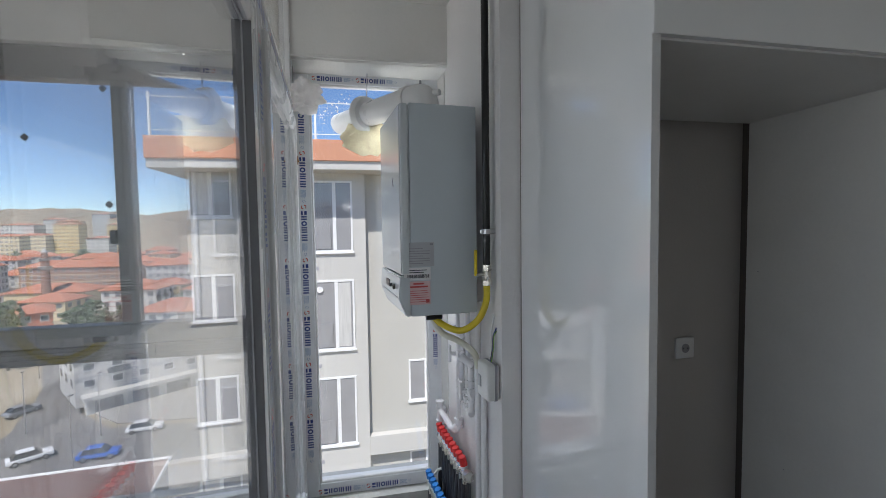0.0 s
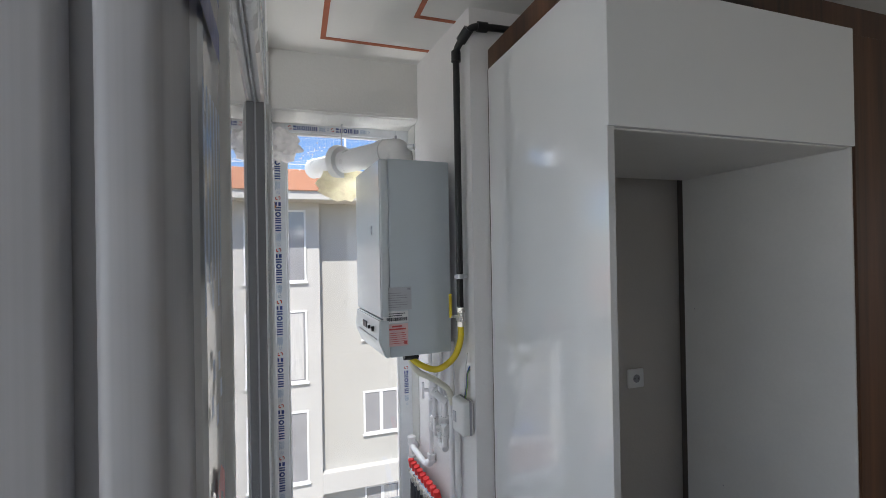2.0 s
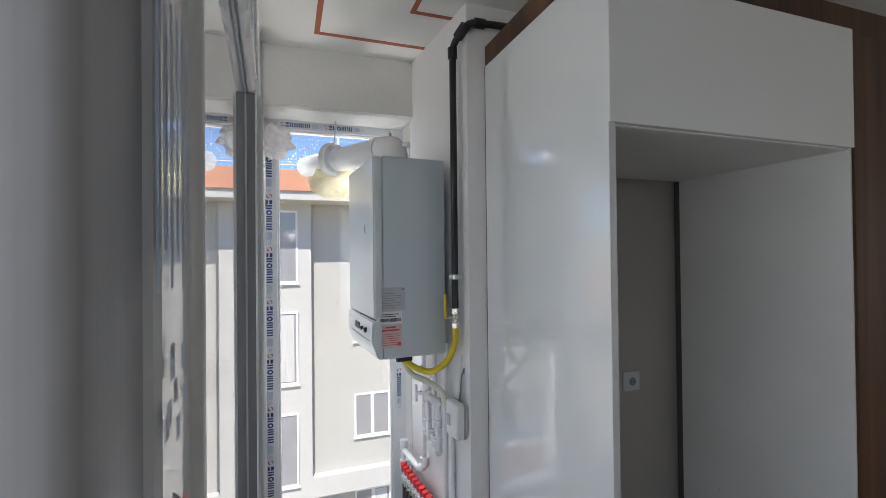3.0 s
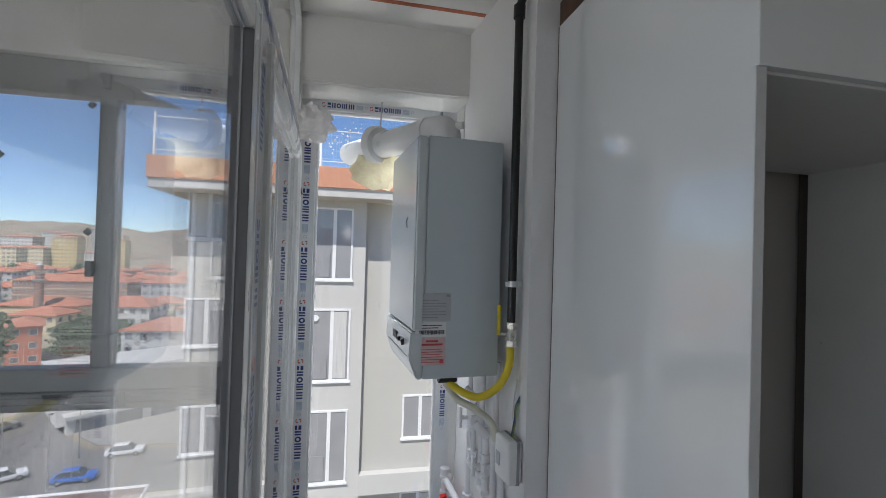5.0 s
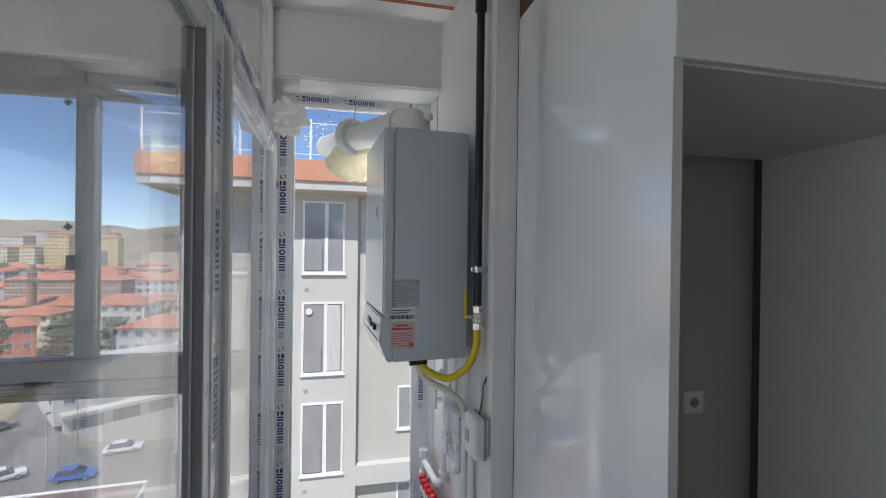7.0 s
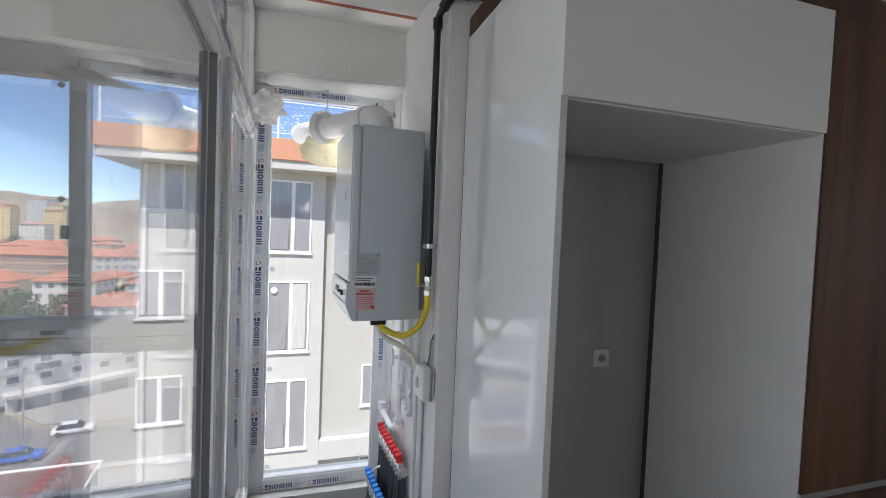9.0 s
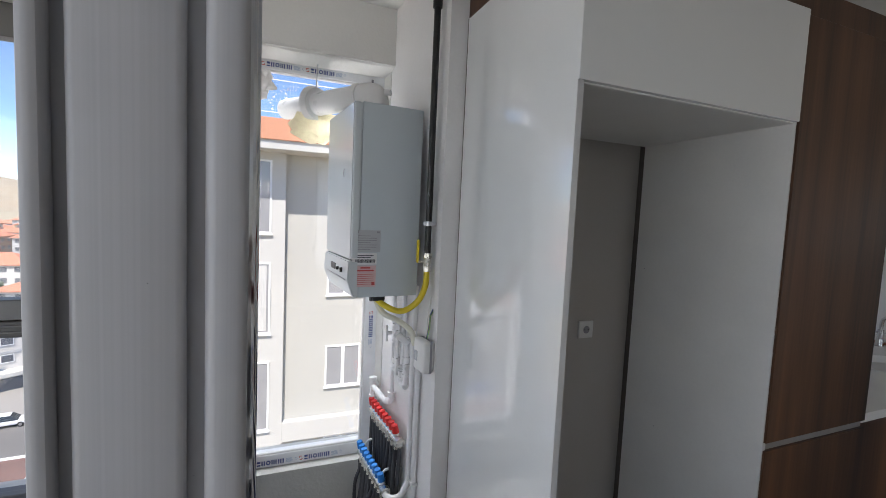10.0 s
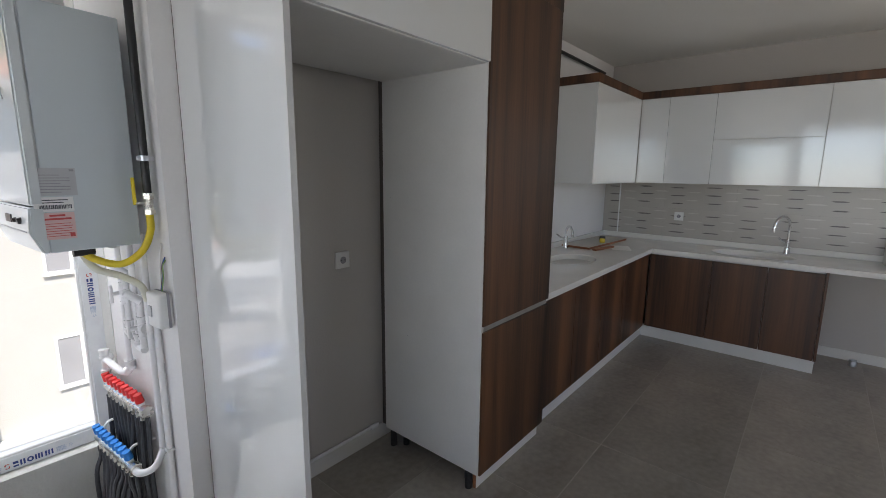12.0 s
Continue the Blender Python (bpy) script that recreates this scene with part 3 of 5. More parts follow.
# ---- boiler nook ----
BOIL = pose(0.632, 1.833, 0, 0, 0, 4.6)   # the boiler's rear right edge: local -x is forward, local y runs along its width
boiler = thing("boiler", BOIL, "white wall-hung gas combi boiler mounted beside the window", "boiler")
BW, BD, B0, B1 = 0.42, 0.288, 1.218, 1.990
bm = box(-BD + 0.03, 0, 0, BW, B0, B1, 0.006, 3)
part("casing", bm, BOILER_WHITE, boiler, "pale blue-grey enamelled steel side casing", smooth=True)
bm = bmesh.new()
# front cover, chamfered to a narrower lower control strip
z_split = 1.372
pr = [(-BD - 0.006, z_split), (-BD - 0.006, B1 - 0.004), (-BD + 0.03, B1 - 0.004), (-BD + 0.03, z_split)]
for y0, y1, outline in ((0.0, BW, pr),):
    va = [bm.verts.new((x, y0 - 0.003, z)) for x, z in outline]
    vb = [bm.verts.new((x, y1 + 0.003, z)) for x, z in outline]
    bm.faces.new(va)
    bm.faces.new(vb[::-1])
    for i in range(4):
        j = (i + 1) % 4
        bm.faces.new((va[i], vb[i], vb[j], va[j]))
bmesh.ops.bevel(bm, geom=bm.edges[:], offset=0.006, segments=3, affect="EDGES")
part("front_cover", bm, BOILER_FRONT, boiler, "glossy white front cover", smooth=True)
bm = bmesh.new()
pr = [(-BD + 0.030, B0 + 0.0), (-BD + 0.012, B0 + 0.0), (-BD - 0.016, B0 + 0.07), (-BD - 0.010, z_split - 0.004), (-BD + 0.030, z_split - 0.004)]
va = [bm.verts.new((x, -0.002, z)) for x, z in pr]
vb = [bm.verts.new((x, BW + 0.002, z)) for x, z in pr]
bm.faces.new(va)
bm.faces.new(vb[::-1])
for i in range(5):
    j = (i + 1) % 5
    bm.faces.new((va[i], vb[i], vb[j], va[j]))
bmesh.ops.bevel(bm, geom=bm.edges[:], offset=0.005, segments=2, affect="EDGES")
panel = part("control_panel", bm, BOILER_FRONT, boiler, "projecting white control strip", smooth=True)
for y, r in ((0.09, 0.011), (0.15, 0.008)):
    part("knob", cyl((-BD - 0.011, y, 1.322), (-BD - 0.023, y, 1.320), r, r * 0.85), BLACK_PLASTIC, panel, "dark control knob", smooth=True)
part("display", box(-BD - 0.0165, -BD - 0.009, 0.20, 0.27, 1.308, 1.336, 0.002, 1), BLACK_PLASTIC, panel, "dark display window")
part("panel_line", box(-BD - 0.0165, -BD - 0.009, 0.03, 0.36, 1.287, 1.290), INK_GREY, panel)
# rating plate and stickers on the side
part("rating_plate", box(-0.288, -0.170, -0.0012, 0, 1.402, 1.490), LABEL_GREY, boiler, "grey rating plate with fine print")
bm = bmesh.new()
for k in range(7):
    add_box(bm, -0.272, -0.272 + (0.085 if k % 3 else 0.06), -0.0018, -0.001, 1.412 + 0.009 * k, 1.4145 + 0.009 * k)
add_box(bm, -0.274, -0.262, -0.0018, -0.001, 1.478, 1.487)
add_box(bm, -0.186, -0.174, -0.0018, -0.001, 1.479, 1.486)
part("fine_print", bm, INK_GREY, boiler)
part("barcode_label", box(-0.284, -0.184, -0.0012, 0, 1.352, 1.398), LABEL_WHITE, boiler, "white barcode label")
bm = bmesh.new()
rnd = random.Random(3)
x = -0.272
while x < -0.19:
    w = rnd.choice((0.0012, 0.002, 0.003))
    add_box(bm, x, x + w, -0.0018, -0.001, 1.360, 1.373)
    x += w + rnd.choice((0.001, 0.0016))
for k in range(2):
    add_box(bm, -0.272, -0.21 + 0.012 * k, -0.0018, -0.001, 1.379 + 0.008 * k, 1.382 + 0.008 * k)
part("barcode", bm, INK, boiler)
part("warning_label", box(-0.283, -0.186, -0.0012, 0, 1.262, 1.348), LABEL_RED, boiler, "pale red warning label")
bm = bmesh.new()
add_box(bm, -0.25, -0.21, -0.0018, -0.001, 1.336, 1.342)
add_box(bm, -0.265, -0.195, -0.0018, -0.001, 1.325, 1.331)
for k in range(6):
    add_box(bm, -0.268, -0.268 + (0.07 if k % 2 else 0.074), -0.0018, -0.001, 1.272 + 0.008 * k, 1.2738 + 0.008 * k)
add_box(bm, -0.203, -0.190, -0.0018, -0.001, 1.268, 1.281)
part("warning_print", bm, INK_RED, boiler)
# Raised grey squiggle draws in a small reflection on the cover.
bm = tube([(-BD - 0.007, 0.12, 1.70), (-BD - 0.010, 0.12, 1.718), (-BD - 0.007, 0.12, 1.735)], 0.0016, 6)
part("squiggle", bm, INK_GREY, boiler, "thin grey squiggle for a reflection on the front cover", smooth=True)
part("drain_cap", cyl((-0.19, 0.05, 1.205), (-0.13, 0.05, 1.205), 0.014), BLACK_PLASTIC, boiler, "black plastic fitting under the casing", smooth=True)
bm = tube(spline([(-0.10, 0.09, 1.22), (-0.06, 0.09, 1.202), (-0.02, 0.09, 1.22)]), 0.003, 6)
part("wire_loop", bm, STEEL, boiler, smooth=True)

# flue out through the glass
flue = thing("flue_pipe", (0, 0, 0), "white coaxial flue pipe leaving through a hole in the window", "flue")
EL = Vector((0.475, 2.02, 2.075))
HOLE = Vector((0.232, 2.41, 2.075))
fd = (HOLE - EL).normalized()
bm = tube(rounded([(0.475, 2.02, 1.985), EL, HOLE + fd * 0.02], 0.075, 8), 0.055, 20)
part("pipe", bm, FLUE_WHITE, flue, smooth=True)
part("collar", cyl((0.475, 2.02, 1.985), (0.475, 2.02, 2.005), 0.070, 0.066, n=24), FLUE_WHITE, flue, smooth=True)
part("socket_ring", cyl(EL + fd * 0.085, EL + fd * 0.12, 0.061, n=24), FLUE_WHITE, flue, "raised socket ring with screws", smooth=True)
part("end_cap", cyl(EL + Vector((0.030, -0.030, 0.004)), EL + Vector((0.050, -0.046, 0.004)), 0.015, 0.013), FLUE_WHITE, flue, "small round test cap", smooth=True)
part("test_screw", cyl(EL + Vector((-0.02, 0, 0.045)), EL + Vector((-0.02, 0, 0.059)), 0.005), INK_GREY, flue, smooth=True)
part("wall_flange", cyl(HOLE - fd * 0.065, HOLE - fd * 0.035, 0.078, 0.090, n=28), FLUE_WHITE, flue, "round white sealing flange", smooth=True)
part("terminal", cyl(HOLE, HOLE + fd * 0.20, 0.052, 0.050, n=20), FLUE_WHITE, flue, "white terminal stub outside the glass", smooth=True)
part("hanger_wire", tube([(0.255, 2.37, 2.12), (0.262, 2.38, 2.29)], 0.003, 6), STEEL, flue, "thin steel hanger wire", smooth=True)


def lump(name, c, r, scale, mat, seed, label, category, rough=0.35, sub=3, freq=3.0):
    bm = bmesh.new()
    bmesh.ops.create_icosphere(bm, subdivisions=sub, radius=1.0)
    off = Vector((seed * 3.1, seed * 1.7, seed * 0.9))
    for v in bm.verts:
        n = noise.noise(v.co * freq + off) + 0.5 * noise.noise(v.co * freq * 2.3 + off)
        v.co = Vector(c) + Vector((v.co.x * scale[0], v.co.y * scale[1], v.co.z * scale[2])) * r * (1 + rough * n)
    return tagged(finish(name, bm, mat, smooth=True), label, category)


lump("insulation_wad", (0.272, 2.372, 1.968), 0.1, (1.3, 0.22, 0.75), WOOL, 2, "ragged yellow mineral wool tucked under the flue", "insulation", 0.5)
lump("plastic_wad", (-0.022, 2.315, 2.130), 0.078, (1.05, 0.8, 0.9), BAG, 5, "crumpled white plastic bag stuffed in the window corner", "bag", 0.42, 4, 1.9)
lump("rust_crumb", (-0.067, 2.30, 1.850), 0.024, (0.6, 0.6, 1.0), RUST, 8, "brown crumb of dried foam on the window frame", "debris", 0.6)
bm = bmesh.new()
rnd = random.Random(11)
for k in range(40):
    t = rnd.random()
    c = (0.06 + 0.10 * t + rnd.uniform(-0.03, 0.03), GLASS_Y - 0.001, 2.05 + 0.12 * t + rnd.uniform(-0.03, 0.035))
    bmesh.ops.create_icosphere(bm, subdivisions=1, radius=rnd.uniform(0.0015, 0.0045), matrix=Matrix.LocRotScale(c, None, (1, 0.5, rnd.uniform(0.6, 1.4))))
tagged(finish("foam_specks", bm, BAG), "dried specks of foam smeared on the glass", "debris", kind="stuff")

# gas line
GX = nook_x(1.76) - 0.034
gas = thing("gas_pipe", (0, 0, 0), "black painted steel gas pipe with a nickelled shut-off valve", "pipe")
bm = tube(rounded([(GX, 1.765, 1.40), (GX, 1.765, 2.425), (GX + 0.035, 1.690, 2.485), (0.80, 1.680, 2.487), (4.6, 1.680, 2.45)], 0.03, 5), 0.0135, 14)
part("pipe", bm, GAS_BLACK, gas, smooth=True)
for a, b, r in (((GX, 1.765, 2.375), (GX, 1.765, 2.415), 0.019), ((GX + 0.012, 1.74, 2.447), (GX + 0.03, 1.70, 2.478), 0.0205), ((GX + 0.06, 1.688, 2.486), (GX + 0.10, 1.686, 2.486), 0.019)):
    part("elbow_fitting", cyl(a, b, r, n=14), GAS_BLACK, gas, "threaded black elbow", smooth=True)
clamp = part("pipe_clamp", cyl((GX, 1.765, 1.517), (GX, 1.765, 1.535), 0.018, n=18), STEEL, gas, "zinc pipe clamp with screws", smooth=True)
part("screw", box(GX - 0.026, GX - 0.012, 1.752, 1.764, 1.518, 1.534, 0.002, 1), STEEL, clamp)
part("screw", box(GX + 0.014, GX + 0.032, 1.758, 1.768, 1.518, 1.534, 0.002, 1), STEEL, clamp)
valve = part("valve", cyl((GX, 1.765, 1.335), (GX, 1.765, 1.402), 0.016, n=8), BRASS_NICKEL, gas, "nickelled ball valve")
part("valve_nut", cyl((GX, 1.765, 1.33), (GX, 1.765, 1.348), 0.019, n=6), BRASS_NICKEL, valve)
part("valve_nut", cyl((GX, 1.765, 1.385), (GX, 1.765, 1.405), 0.018, n=6), BRASS_NICKEL, valve)
part("valve_stem", cyl((GX, 1.765, 1.37), (GX - 0.04, 1.765, 1.37), 0.006), BRASS_NICKEL, valve, smooth=True)
part("valve_lever", box(GX - 0.046, GX - 0.036, 1.760, 1.772, 1.365, 1.46, 0.003, 2), YELLOW, valve, "yellow lever")
hose = thing("gas_hose", (0, 0, 0), "yellow flexible gas hose looping up to the boiler", "hose")
part("hose", tube(spline([(GX, 1.765, 1.335), (GX - 0.002, 1.768, 1.27), (GX - 0.028, 1.785, 1.20), (GX - 0.085, 1.82, 1.155), (GX - 0.15, 1.86, 1.175), (GX - 0.19, 1.89, 1.215)]), 0.0125, 14), YELLOW, hose, smooth=True)
drain = thing("drain_hose", (0, 0, 0), "cream flexible drain hose running to the wall", "hose")
part("hose", tube(spline([(GX - 0.185, 1.90, 1.215), (GX - 0.15, 1.885, 1.14), (GX - 0.085, 1.86, 1.105), (GX - 0.03, 1.845, 1.06), (GX - 0.012, 1.842, 1.00)]), 0.0125, 12), CREAM, drain, smooth=True)

# thermostat junction box and its wires
jb = thing("junction_box", pose(nook_x(1.79) - 0.002, 1.773, 0.982, 0, 0, 5.3), "white plastic wiring box fixed to the wall", "electric box")
part("body", box(-0.050, 0, -0.050, 0.050, -0.072, 0.062, 0.010, 4), WHITE_PLASTIC, jb, smooth=True)
part("cover_seam", box(-0.016, -0.0145, -0.0506, 0.0506, -0.0726, 0.0626, 0.006, 2), INK_GREY, jb)
part("dial", box(-0.0545, -0.051, 0.005, 0.03, -0.03, 0.012, 0.001, 1), LABEL_GREY, jb, "grey printed dial")
wires = thing("loose_wires", (0, 0, 0), "blue, brown and green wires out of the wall", "cable")
for k, (m, dx) in enumerate(((material("blue_wire", (0.03, 0.08, 0.3), 0.4), 0.0), (material("brown_wire", (0.14, 0.06, 0.03), 0.4), 0.006), (material("green_wire", (0.20, 0.33, 0.08), 0.4), -0.006))):
    y = 1.752
    part("wire", tube(spline([(nook_x(y) - 0.002, y + 0.006 + dx * 0.4, 1.172 - 0.006 * k), (nook_x(y) - 0.013, y + 0.007 + dx * 0.6, 1.140), (nook_x(y) - 0.015, y + 0.008 + dx * 0.9, 1.095), (nook_x(1.77) - 0.02, 1.768 + dx * 0.8, 1.040)]), 0.0022, 6), m, wires, smooth=True)
part("wire", tube(spline([(nook_x(1.775) - 0.004, 1.775, 1.22), (nook_x(1.78) - 0.012, 1.782, 1.13), (nook_x(1.785) - 0.012, 1.785, 1.05)]), 0.003, 6), WHITE_PLASTIC, wires, "white cable", smooth=True)


def on_wall(y, z, out=0.02):
    return (nook_x(y) - out, y, z)


water = thing("water_pipes", (0, 0, 0), "white plastic water pipes with elbows and stop valves on the wall", "pipe")
runs = [
    [(2.13, 1.25), (2.13, 0.63)],
    [(2.085, 1.08), (2.085, 0.815)],
    [(2.005, 1.25), (2.005, 0.775)],
    [(1.885, 1.25), (1.885, 1.00)],
    [(1.895, 1.00), (1.895, 0.33)],
    [(1.845, 0.95), (1.845, -0.02)],
]
for k, r in enumerate(runs):
    part("pipe", tube(rounded([on_wall(y, z, 0.022 if k != 5 else 0.016) for y, z in r], 0.03), 0.0115, 12), PIPE_WHITE, water, smooth=True)
part("pipe", tube(rounded([on_wall(2.13, 0.645, 0.022), on_wall(2.13, 0.63, 0.05), on_wall(2.325, 0.645, 0.05), on_wall(2.325, 0.53, 0.05)], 0.02), 0.0135, 12), PIPE_WHITE, water, smooth=True)


def fitting(y, z, out, r, h):
    """A welded socket: sleeve with a thicker rim at each end."""
    bm = cyl(on_wall(y, z - h, out), on_wall(y, z + h, out), r, n=14)
    for s in (-1, 1):
        c0, c1 = on_wall(y, z + s * h - 0.006, out), on_wall(y, z + s * h + 0.006, out)
        ring = cyl(c0, c1, r + 0.003, n=14)
        me = bpy.data.meshes.new("rim")
        ring.to_mesh(me)
        ring.free()
        bm.from_mesh(me)
        bpy.data.meshes.remove(me)
    return bm


for y, z in ((2.13, 0.635), (2.325, 0.645), (2.325, 0.55), (2.085, 0.825), (2.005, 0.785)):
    part("elbow", add_sphere(bmesh.new(), on_wall(y, z, 0.035 if z < 0.7 else 0.024), 0.0205), PIPE_WHITE, water, smooth=True)
    part("socket", fitting(y, z + 0.024, 0.05 if y > 2.3 else 0.022, 0.0175, 0.014), PIPE_WHITE, water, smooth=True)
for y, z in ((2.085, 0.815), (2.005, 0.775)):
    part("stub", cyl(on_wall(y, z, 0.024), on_wall(y - 0.05, z - 0.004, 0.024), 0.0165, n=14), PIPE_WHITE, water, smooth=True)
for y, z in ((2.095, 0.985), (1.955, 0.865)):
    v = part("stop_valve", fitting(y, z, 0.024, 0.0165, 0.04), PIPE_WHITE, water, smooth=True)
    part("valve_body", cyl(on_wall(y - 0.03, z, 0.024), on_wall(y + 0.015, z, 0.024), 0.0195, n=14), PIPE_WHITE, v, smooth=True)
    part("valve_stem", cyl(on_wall(y, z, 0.02), on_wall(y + 0.012, z, 0.062), 0.009, n=10), PIPE_WHITE, v, smooth=True)
    bm = box(-0.006, 0.006, -0.010, 0.010, -0.038, 0.038, 0.004, 2)
    bm.transform(Matrix.Translation(on_wall(y + 0.014, z, 0.066)))
    part("valve_handle", bm, PIPE_WHITE, v, "white winged valve handle", smooth=True)
part("pipe", tube([on_wall(1.955, 1.0, 0.026), on_wall(1.955, 0.78, 0.026)], 0.0125, 12), PIPE_WHITE, water, smooth=True)
for y, z in ((2.07, 1.10), (1.965, 1.005)):
    e = part("open_elbow", cyl(on_wall(y - 0.03, z - 0.03, 0.025), on_wall(y + 0.004, z + 0.006, 0.062), 0.0145, 0.0165, n=16), PIPE_WHITE, water, "open threaded elbow", smooth=True)
    # Flat dark disc caps the solid elbow; the hollow's shade is its colour.
    part("mouth_shade", cyl(on_wall(y + 0.003, z + 0.005, 0.061), on_wall(y + 0.0045, z + 0.0065, 0.0632), 0.0115, n=14), INK, e, "dark disc for the shade in the threaded mouth", smooth=True)
part("socket", fitting(1.842, 0.985, 0.018, 0.0185, 0.03), PIPE_WHITE, water, smooth=True)
part("pipe_clip", box(nook_x(1.845) - 0.03, nook_x(1.845), 1.832, 1.860, 0.36, 0.374, 0.002, 1), WHITE_PLASTIC, water)


def manifold(name, y0, z0, y1, z1, out, n, cap, cap_label, label):
    """A heating manifold with one coloured knob a circuit, and its grey pipes down to the floor."""
    t = thing(name, (0, 0, 0), label, "manifold")
    a, b = Vector(on_wall(y0, z0, out)), Vector(on_wall(y1, z1, out))
    part("bar", cyl(a, b, 0.0185, n=12), BRASS_NICKEL, t, smooth=True)
    part("end_nut", cyl(b, b + (b - a).normalized() * 0.03, 0.024, n=6), BRASS_NICKEL, t)
    for k in range(n):
        p = a.lerp(b, (k + 0.5) / n)
        part("union", cyl(p + Vector((0, 0, 0.012)), p + Vector((-0.004, 0, 0.032)), 0.013, n=8), LABEL_WHITE, t, "pale collar")
        part("knob", cyl(p + Vector((-0.004, 0, 0.030)), p + Vector((-0.012, 0, 0.066)), 0.0165, 0.0150, n=12), cap, t, cap_label, smooth=True)
        part("union", cyl(p - Vector((0, 0, 0.012)), p - Vector((0, 0, 0.05)), 0.012, n=6), BRASS_NICKEL, t)
    return t, a, b


hot, ha, hb = manifold("red_manifold", 2.32, 0.520, 1.95, 0.520, 0.052, 9, CAP_RED, "red knob", "brass heating manifold with nine red knobs")
cold, ca, cb = manifold("blue_manifold", 2.33, 0.285, 1.97, 0.285, 0.105, 9, CAP_BLUE, "blue knob", "brass heating manifold with nine blue knobs")
rnd = random.Random(4)
for t, a, b, n, back in ((hot, ha, hb, 9, 0.0), (cold, ca, cb, 9, -0.01)):
    for k in range(2 * n):
        p = a.lerp(b, (k + 0.5) / (2 * n)) + Vector((0.012 if k % 2 else -0.004, 0, 0))
        e = Vector((p.x + rnd.uniform(-0.03, 0.01) + back, 1.98 + (p.y - 1.98) * 0.85 + rnd.uniform(-0.02, 0.02), -0.03))
        m1 = p.lerp(e, 0.5) + Vector((rnd.uniform(-0.012, 0.012), rnd.uniform(-0.012, 0.012), 0))
        part("circuit_pipe", tube(spline([p - Vector((0, 0, 0.04)), p - Vector((0, 0, 0.09)), m1, e], 6), 0.0095, 8), PEX, t, "dark grey heating pipe", smooth=True)
for z, y0 in ((0.37, 2.27), (0.345, 2.02)):
    part("bracket", tube(rounded([on_wall(y0, z, 0.0), on_wall(y0, z + 0.005, 0.09), on_wall(y0, z - 0.05, 0.105)], 0.03), 0.006, 8), WHITE_PLASTIC, cold, "white bracket", smooth=True)
part("return_pipe", tube(rounded([tuple(cb), tuple(cb + Vector((0, -0.055, -0.012))), on_wall(1.885, 0.285, 0.06), on_wall(1.885, 0.36, 0.022)], 0.04), 0.014, 12), PIPE_WHITE, cold, "white return elbow", smooth=True)


# ---- kitchen ----
FRONT_Y = 1.018
H_TOP = 2.335
FLOOR_Z = -0.012

fridge = thing("fridge_housing", (0, 0, 0), "tall white fridge housing with an empty niche and bridge cabinet", "cabinet")
part("side_panel", box(0.758, 0.776, FRONT_Y, WALL_Y - 0.007, FLOOR_Z, H_TOP, 0.0012, 1), GLOSS_WHITE, fridge, "high-gloss white side panel")
# Thin strip paints in the shade of the gap between panel and wall.
part("gap_shade_strip", box(0.7585, 0.775, WALL_Y - 0.0068, WALL_Y - 0.0008, FLOOR_Z, H_TOP), GAP_SHADE, fridge, "dark strip for the shade in the gap at the wall")
part("side_panel", box(1.661, 1.679, FRONT_Y + 0.004, 1.652, 0.075, 2.28, 0.0012, 1), MELAMINE, fridge, "matt white inner side panel")
part("bridge_front", box(0.757, 1.664, FRONT_Y - 0.006, FRONT_Y + 0.012, 1.926, 2.288, 0.0015, 1), GLOSS_WHITE, fridge, "gloss white bridge cabinet front")
part("bridge_floor", box(0.776, 1.661, FRONT_Y + 0.013, 1.655, 1.922, 1.940, 0.001, 1), MELAMINE, fridge, "white panel over the niche")
part("bridge_top", box(0.776, 1.661, FRONT_Y + 0.05, 1.655, H_TOP - 0.018, H_TOP, 0), MELAMINE, fridge)
part("front_edge", box(0.7575, 0.7765, FRONT_Y - 0.002, FRONT_Y + 0.0, FLOOR_Z, 1.925), EDGE, fridge, "grey edge banding")
for x, y in ((1.67, 1.08), (1.67, 1.60)):
    part("leg", cyl((x, y, FLOOR_Z), (x, y, 0.075), 0.018, n=12), BLACK_PLASTIC, fridge, smooth=True)

for y, z in ((1.60, 1.36), (1.48, 0.66)):
    part("screw_hole", cyl((1.6605, y, z), (1.6615, y, z), 0.0022, n=8), INK_GREY, fridge, "small dark screw hole")
tall = thing("tall_cabinet", (0, 0, 0), "tall dark walnut larder cabinet with two doors", "cabinet")
part("body", box(1.681, 2.284, 1.038, 1.598, 0.075, 2.268, 0.001, 1), MELAMINE, tall, "white carcass")
# Added filler; its colour holds the shade of the gap behind the panel.
part("gap_shade_filler", box(1.681, 1.69, 1.60, WALL_Y - 0.016, 0.075, 2.268), GAP_SHADE, tall, "dark filler for the shade in the gap behind the panel")
part("door", box(1.666, 2.286, 1.014, 1.034, 0.812, 2.272, 0.0015, 1), WALNUT, tall, "upper walnut door")
part("door", box(1.666, 2.286, 1.014, 1.034, 0.075, 0.783, 0.0015, 1), WALNUT, tall, "lower walnut door")
part("grip_strip", box(1.682, 2.284, 1.026, 1.0385, 0.783, 0.812), GRIP, tall, "pale aluminium grip strip")
part("plinth", box(1.682, 2.284, 1.045, 1.061, FLOOR_Z, 0.075, 0.001, 1), PLINTH, tall, "white plinth with a raw chipboard end")
part("plinth_end", box(1.681, 1.6818, 1.045, 1.061, FLOOR_Z, 0.075), BOARD_WOOD, tall, "raw chipboard end")
